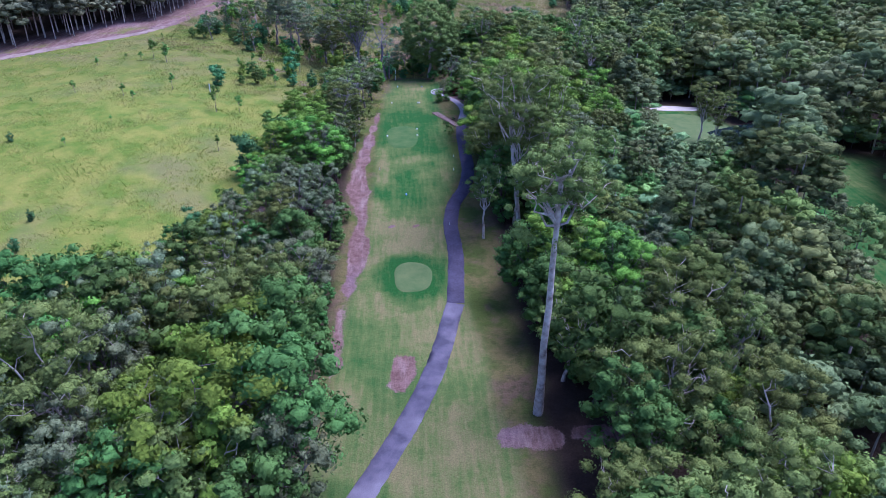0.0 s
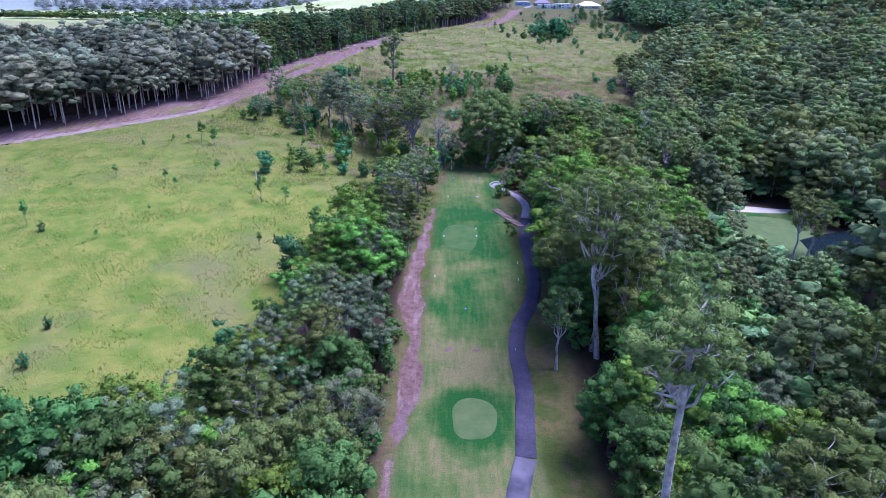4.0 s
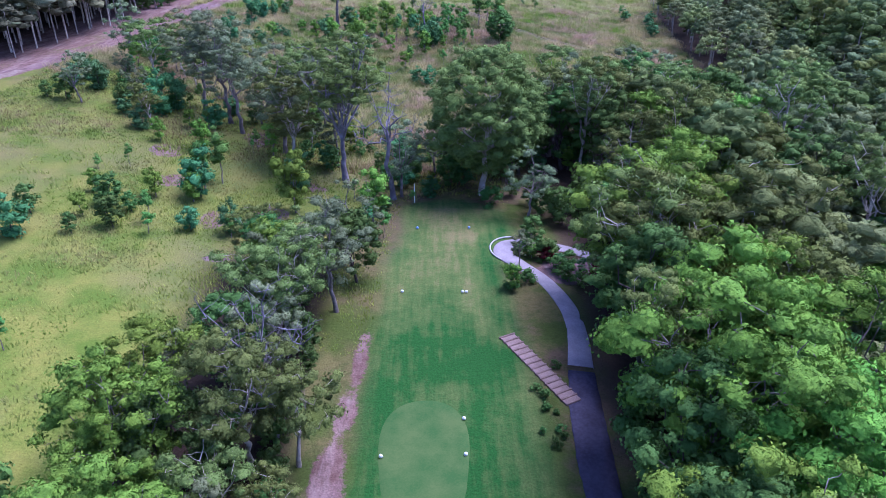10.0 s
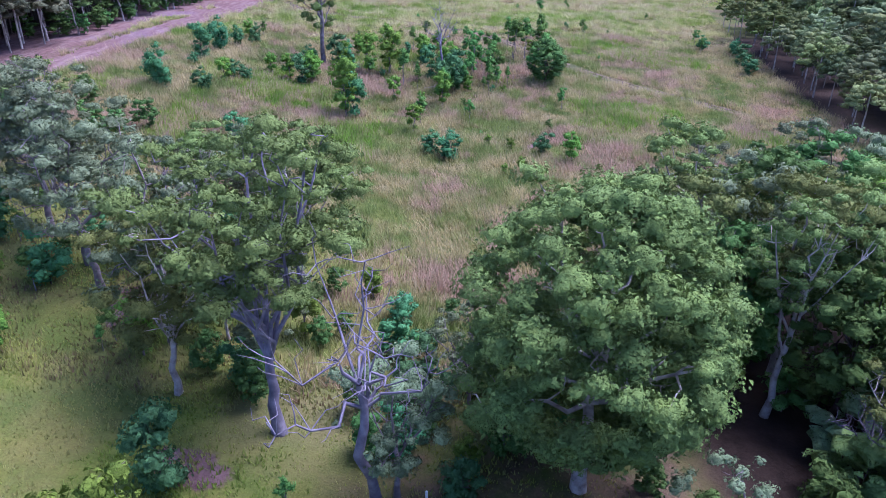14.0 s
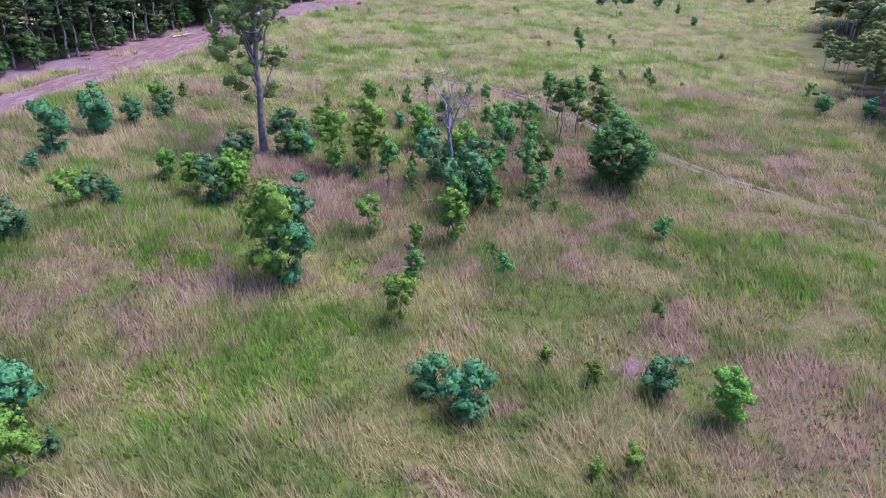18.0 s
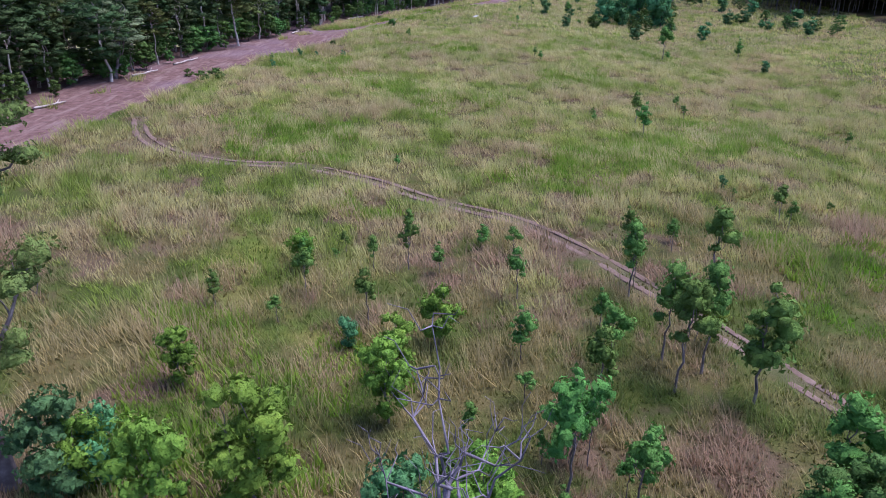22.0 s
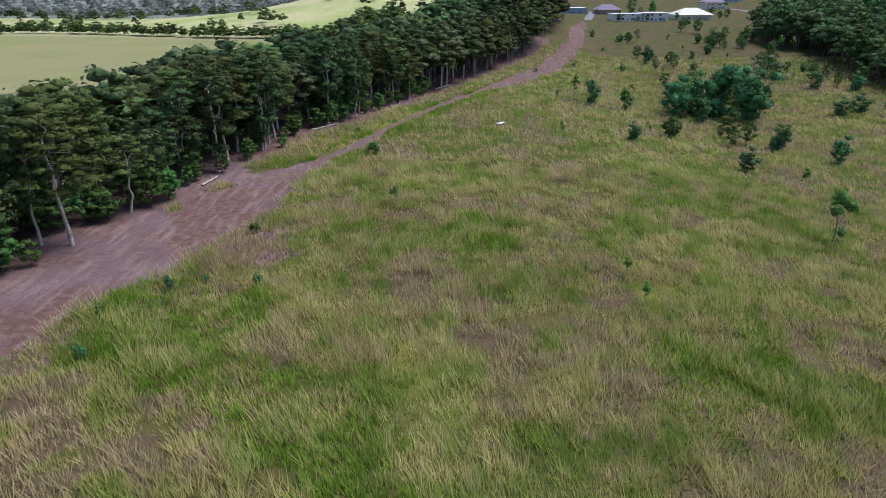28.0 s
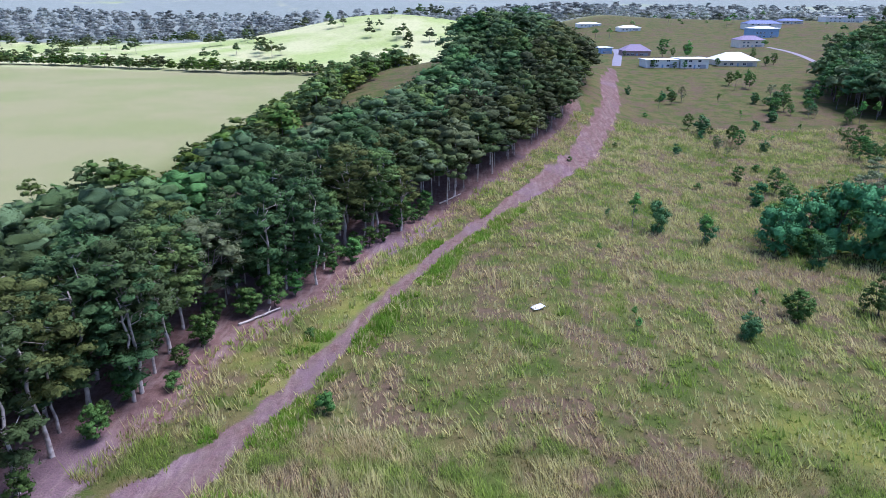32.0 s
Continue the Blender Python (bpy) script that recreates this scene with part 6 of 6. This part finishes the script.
def post(x, y, tall, r, material, label, roll=0.0):
    e = thing("post", x, y, ground_z(x, y) - 0.1, label, "post")
    bm = bmesh.new()
    bmesh.ops.create_cone(bm, cap_ends=True, segments=10, radius1=r, radius2=r * 0.92, depth=tall, matrix=pose(0, 0, tall / 2, 0, roll, 0))
    part("shaft", bm, material, e)
    bm = bmesh.new()
    bmesh.ops.create_cone(bm, cap_ends=True, segments=10, radius1=r * 1.1, radius2=r * 0.5, depth=r, matrix=pose(0, 0, 0, 0, roll, 0) @ Matrix.Translation((0, 0, tall + r * 0.4)))
    part("cap", bm, material, e)


post(-45.4, 116.5, 2.0, 0.09, WHITE, "short white marker post in meadow grass")
post(-2.2, 139.6, 2.6, 0.08, WHITE, "white-topped post at the end of the tee")
for x, y in ((7.6, 57.0), (9.6, 77.0), (-4.6, 77.5), (9.9, 83.0)):
    post(x, y, 0.5, 0.06, WHITE, "low white distance post beside the fairway")

# shrubs along the bank between fairway and path
for x, y in scatter(9.2, 12.2, 95, 106, 1.6, lambda x, y: (near_line(x, y, CART) > 0.5) & (np.abs((x - 7.3) - (108.4 - y) * 0.534) > 1.0), 51):
    stock.plant("shrub", x, y, rng.uniform(0.4, 1.0))
for x, y, tall in ((8.6, 117.2, 1.6), (10.3, 118.2, 1.6), (11.3, 124.4, 2.0), (12.6, 123.6, 2.4), (11.0, 127.0, 1.8), (7.6, 138.3, 2.6), (13.8, 121.0, 1.8), (15, 119.5, 1.8)):
    stock.plant("shrub", x, y, tall, label="rounded garden shrub near the upper tee")
for x, y in ((-21.8, 444), (-40.8, 447), (-27.6, 461), (-33, 398.5), (22, 574), (40, 600), (75, 690), (88, 720), (62, 655), (55, 560), (80, 585), (-52, 352), (-48.5, 349), (-46.5, 351)):
    stock.plant("shrub", x, y, rng.uniform(1.2, 2.2), label="low bright shrub near the dirt road")
stock.plant("bushy", 55.0, 451.7, 5.2, label="rounded blue-green bush alone on the slope")

# a sheet of white scrap metal in the grass
sheet = thing("metal_sheet", 4.3, 472.0, ground_z(4.3, 472) + 0.35, "crumpled white sheet of scrap metal in the grass", "scrap metal", turn=25)
sv = [(x, y, 0.16 * math.sin(2.2 * x + y) + 0.12 * abs(y) + 0.02 * ((k * 7) % 5)) for k, (x, y) in enumerate((x, y) for y in np.linspace(-0.6, 0.6, 6) for x in np.linspace(-1.0, 1.0, 9))]
sm = raw_mesh("panel", sv, grid_faces(6, 9))
o = part("panel", sm, WHITE, sheet)
o.modifiers.new("thick", "SOLIDIFY").thickness = 0.03
bm = box(bmesh.new(), -0.2, 0.3, -0.4, 0.2, -0.45, 0.0, 0.03)
part("block", bm, plain_mat("dark_scrap", (0.08, 0.08, 0.09), (0.16, 0.15, 0.16)), sheet)

# fallen logs at the edge of the plantation
def log(x, y, length, r, turn, label):
    e = thing("fallen_log", x, y, ground_z(x, y) + r * 0.8, label, "log", turn=turn)
    q = np.random.default_rng(abs(int(x * 7 + y)))
    way = bend(q, np.array([-length / 2, 0, 0]), np.array([length / 2, 0, 0.2]), 8, 0.06)
    part("stem", raw_mesh("stem", *tube(way, np.linspace(r, r * 0.6, 8), 8)), BARK_PALE, e)
    w = way[5]
    part("branch", raw_mesh("branch", *tube(bend(q, w, w + np.array([0.9, 0.7, 0.5]), 4, 0.05), np.linspace(r * 0.5, r * 0.15, 4), 6)), BARK_PALE, e)


for x, y, length, turn in ((-36.5, 466.5, 7, 50), (-57.5, 366, 8, 75), (-60, 352, 6, 65), (-11, 530, 9, 60), (-47, 421, 5, 80), (-63, 325, 5, 60)):
    log(x, y, length, 0.2, turn, "fallen pale tree trunk on the forest edge")
log(-4.6, 243.0, 2.6, 0.12, 10, "crooked fallen branch at the foot of the dead tree")


# ---- houses beyond the hill ----
WALL_WHITE = plain_mat("white_render", (0.68, 0.66, 0.63), (0.8, 0.78, 0.75), 0.5)
WALL_CREAM = plain_mat("cream_render", (0.6, 0.54, 0.46), (0.72, 0.66, 0.57), 0.5)
WALL_BRICK = plain_mat("dull_brick", (0.28, 0.18, 0.17), (0.4, 0.28, 0.26), 2.0)
WALL_BLUE = plain_mat("blue_cladding", (0.2, 0.3, 0.45), (0.3, 0.42, 0.58), 0.8)
ROOF_WHITE = plain_mat("white_sheet_roof", (0.68, 0.68, 0.7), (0.82, 0.82, 0.83), 0.6, 0.45)
ROOF_MAUVE = plain_mat("mauve_tile_roof", (0.17, 0.13, 0.19), (0.27, 0.22, 0.3), 1.5)
ROOF_BLUE = plain_mat("dark_blue_roof", (0.07, 0.09, 0.2), (0.13, 0.16, 0.3), 1.0, 0.5)
ROOF_CREAM = plain_mat("cream_sheet_roof", (0.62, 0.58, 0.5), (0.76, 0.72, 0.64), 0.8, 0.5)
FRAME = plain_mat("white_frame", (0.65, 0.65, 0.66), (0.8, 0.8, 0.8), 3)
GARAGE = plain_mat("garage_grey", (0.3, 0.3, 0.32), (0.42, 0.42, 0.44), 2)
GLASS, t, b = mat("window_glass", 0.05, 0.6)
b.inputs["Base Color"].default_value = (0.03, 0.045, 0.06, 1)


def house(x, y, w, d, wall_h, rise, turn, wall, roof, label, eave=0.6, windows=5, garage=True):
    """A low family house: walls with openings' frames, a hipped roof (or a flat one with rise near 0), windows, a door and a garage."""
    e = thing("house", x, y, ground_z(x, y) - 0.3, label, "house", turn=turn)
    body = part("wall", box(bmesh.new(), -w / 2, w / 2, -d / 2, d / 2, -0.6, wall_h, 0.03), wall, e)
    bm = bmesh.new()
    a, c = w / 2 + eave, d / 2 + eave
    ridge = max(0.5, w / 2 - d / 2 * 0.9)
    lo = [bm.verts.new(q) for q in ((-a, -c, wall_h), (a, -c, wall_h), (a, c, wall_h), (-a, c, wall_h))]
    up = [bm.verts.new(q) for q in ((-a, -c, wall_h + 0.25), (a, -c, wall_h + 0.25), (a, c, wall_h + 0.25), (-a, c, wall_h + 0.25))]
    r1, r2 = bm.verts.new((-ridge, 0, wall_h + 0.25 + rise)), bm.verts.new((ridge, 0, wall_h + 0.25 + rise))
    bm.faces.new(lo[::-1])
    for k in range(4):
        bm.faces.new((lo[k], lo[(k + 1) % 4], up[(k + 1) % 4], up[k]))
    bm.faces.new((up[0], up[1], r2, r1))
    bm.faces.new((up[2], up[3], r1, r2))
    bm.faces.new((up[1], up[2], r2))
    bm.faces.new((up[3], up[0], r1))
    rf = part("roof", bm, roof, e)
    if rise > 0.6:
        cap = part("ridge_cap", raw_mesh("ridge_cap", *tube(np.array([(-ridge, 0, wall_h + 0.27 + rise), (0, 0, wall_h + 0.27 + rise), (ridge, 0, wall_h + 0.27 + rise)]), [0.12] * 3, 6)), roof, rf)
    gut = bmesh.new()
    box(gut, -a, a, -c - 0.12, -c - 0.004, wall_h + 0.08, wall_h + 0.24, 0.02)
    part("gutter", gut, FRAME, rf)
    slots = np.linspace(-w / 2, w / 2, windows + 2)[1:-1]
    for k, sx in enumerate(slots):
        if garage and k == windows - 1:
            g = part("garage_door", box(bmesh.new(), sx - 2.4, sx + 1.2, -d / 2 - 0.06, -d / 2 - 0.004, -0.2, 2.2, 0.02), GARAGE, e)
            for q in range(4):
                part("panel", box(bmesh.new(), sx - 2.3, sx + 1.1, -d / 2 - 0.09, -d / 2 - 0.062, -0.1 + q * 0.57, 0.38 + q * 0.57), GARAGE, g)
        elif k == windows // 2:
            dr = part("door", box(bmesh.new(), sx - 0.5, sx + 0.5, -d / 2 - 0.07, -d / 2 - 0.004, -0.1, 2.0, 0.01), WALL_BLUE, e)
            part("handle", box(bmesh.new(), sx + 0.34, sx + 0.42, -d / 2 - 0.12, -d / 2 - 0.07, 0.9, 1.05, 0.01), FRAME, dr)
        else:
            for low in ((0.8,) if wall_h < 4.5 else (0.8, 3.6)):
                wn_ = part("window", box(bmesh.new(), sx - 1.0, sx + 1.0, -d / 2 - 0.06, -d / 2 - 0.004, low, low + 1.3, 0.01), FRAME, e)
                for off in (-0.47, 0.47):
                    part("pane", box(bmesh.new(), sx + off - 0.42, sx + off + 0.42, -d / 2 - 0.075, -d / 2 - 0.062, low + 0.1, low + 1.2), GLASS, wn_)
    return e


house(103, 801, 20, 11, 4.6, 0.15, 8, WALL_WHITE, ROOF_WHITE, "long white flat-roofed modern house")
house(122, 803, 17, 12, 5.4, 0.2, 8, WALL_WHITE, ROOF_WHITE, "white flat-roofed house wing with wide eaves", 1.0)
house(153, 822, 24, 16, 3.4, 4.2, 6, WALL_CREAM, ROOF_CREAM, "single-storey cream house with pale hipped roof", 1.2)
house(106, 882, 19, 13, 3.6, 4.0, 4, WALL_BRICK, ROOF_MAUVE, "brick house with mauve tiled hipped roof")
house(84, 902, 17, 12, 4.5, 0.4, 8, WALL_BLUE, ROOF_WHITE, "dark blue cottage with white flat roof")
house(222, 985, 22, 14, 6.0, 3.2, 10, WALL_CREAM, ROOF_MAUVE, "cream house with grey-mauve roof and driveway")
house(262, 1062, 26, 15, 8.0, 1.6, 12, WALL_BLUE, ROOF_WHITE, "two-storey pale blue house with white trim", windows=6)
house(285, 1125, 36, 14, 5.0, 3.0, 5, WALL_WHITE, ROOF_BLUE, "long house with dark blue roof on the slope")
house(415, 1230, 44, 16, 6.5, 0.3, 6, WALL_WHITE, ROOF_WHITE, "large white flat-roofed house on the rise", 1.4, 7)
house(330, 1165, 24, 12, 3.2, 2.2, 0, WALL_CREAM, ROOF_BLUE, "cream house with dark hipped roof")
house(150, 1120, 22, 12, 3.2, 2.0, 10, WALL_WHITE, ROOF_CREAM, "white house with cream roof behind trees")
house(120, 1190, 26, 12, 3.2, 1.8, 5, WALL_WHITE, ROOF_WHITE, "white house with bright roof far off")
DRIVE = [(78, 800, 2.6), (84, 830, 2.8), (98, 900, 2.8), (108, 965, 2.6)]
road = new("village_road", ribbon(DRIVE, 0.08, 0.3, 2.0))
road.data.materials.append(plain_mat("road_asphalt", (0.16, 0.15, 0.18), (0.24, 0.22, 0.26), 0.6))
tagged(road, "grey asphalt road between houses", "road", kind="structure")
drive = new("driveway", ribbon([(203, 812, 1.6), (216, 870, 1.6), (228, 930, 1.6), (236, 978, 1.8)], 0.08, 0.3, 2.0))
drive.data.materials.append(CONCRETE)
tagged(drive, "pale concrete driveway across a lawn", "driveway", kind="structure")
for x, y, tall in ((98, 793, 5), (110, 792, 4), (116, 793, 4.5), (140, 810, 5), (172, 818, 6), (180, 826, 7), (122, 868, 12), (96, 868, 4), (132, 880, 6), (176, 850, 6), (195, 900, 5), (60, 792, 4), (148, 905, 7)):
    stock.plant("dense", x, y, tall, label="garden tree beside the houses")
gardens = scatter(60, 420, 905, 1240, 34, lambda x, y: wobble(x, y, 60, 3.0) > 0.1, 61)
wood_stuff("garden_trees", "scattered green trees among the houses", gardens, rng.uniform(5, 12, len(gardens)), LEAF_DENSE, BARK_GREY, 62, 80, 1.6, 12)


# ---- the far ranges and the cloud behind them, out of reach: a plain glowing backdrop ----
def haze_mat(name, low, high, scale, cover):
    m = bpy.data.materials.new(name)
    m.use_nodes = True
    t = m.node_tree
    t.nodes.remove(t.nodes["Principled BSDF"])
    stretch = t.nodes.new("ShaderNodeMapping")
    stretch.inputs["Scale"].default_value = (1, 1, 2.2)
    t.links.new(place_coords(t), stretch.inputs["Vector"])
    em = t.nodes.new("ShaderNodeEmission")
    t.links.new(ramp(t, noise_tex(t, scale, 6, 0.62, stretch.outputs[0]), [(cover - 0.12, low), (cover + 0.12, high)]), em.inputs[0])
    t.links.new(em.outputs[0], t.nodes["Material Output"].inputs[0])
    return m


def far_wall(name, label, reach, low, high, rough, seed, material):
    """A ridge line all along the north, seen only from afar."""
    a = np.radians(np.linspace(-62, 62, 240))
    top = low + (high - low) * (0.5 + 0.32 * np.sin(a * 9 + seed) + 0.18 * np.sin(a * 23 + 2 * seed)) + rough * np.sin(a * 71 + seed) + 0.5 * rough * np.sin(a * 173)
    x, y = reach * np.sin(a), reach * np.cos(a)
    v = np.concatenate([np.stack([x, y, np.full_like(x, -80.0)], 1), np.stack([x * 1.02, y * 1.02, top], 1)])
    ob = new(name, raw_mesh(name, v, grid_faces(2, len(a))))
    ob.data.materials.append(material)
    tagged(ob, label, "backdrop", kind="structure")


# air haze and daylight are put into these glowing colours
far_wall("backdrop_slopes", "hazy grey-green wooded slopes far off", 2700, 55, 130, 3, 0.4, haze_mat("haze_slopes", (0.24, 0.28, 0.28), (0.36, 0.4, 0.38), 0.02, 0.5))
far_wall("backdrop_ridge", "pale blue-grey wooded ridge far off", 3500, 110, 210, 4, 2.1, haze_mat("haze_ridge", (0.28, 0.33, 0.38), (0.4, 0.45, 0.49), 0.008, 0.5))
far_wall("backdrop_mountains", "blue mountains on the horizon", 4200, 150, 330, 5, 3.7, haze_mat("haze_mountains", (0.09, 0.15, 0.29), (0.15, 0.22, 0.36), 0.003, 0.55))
far_wall("backdrop_clouds", "bright cloud bank over the mountains", 4550, 900, 900, 0, 0.0, haze_mat("haze_clouds", (0.34, 0.44, 0.58), (0.75, 0.78, 0.8), 0.0016, 0.45))
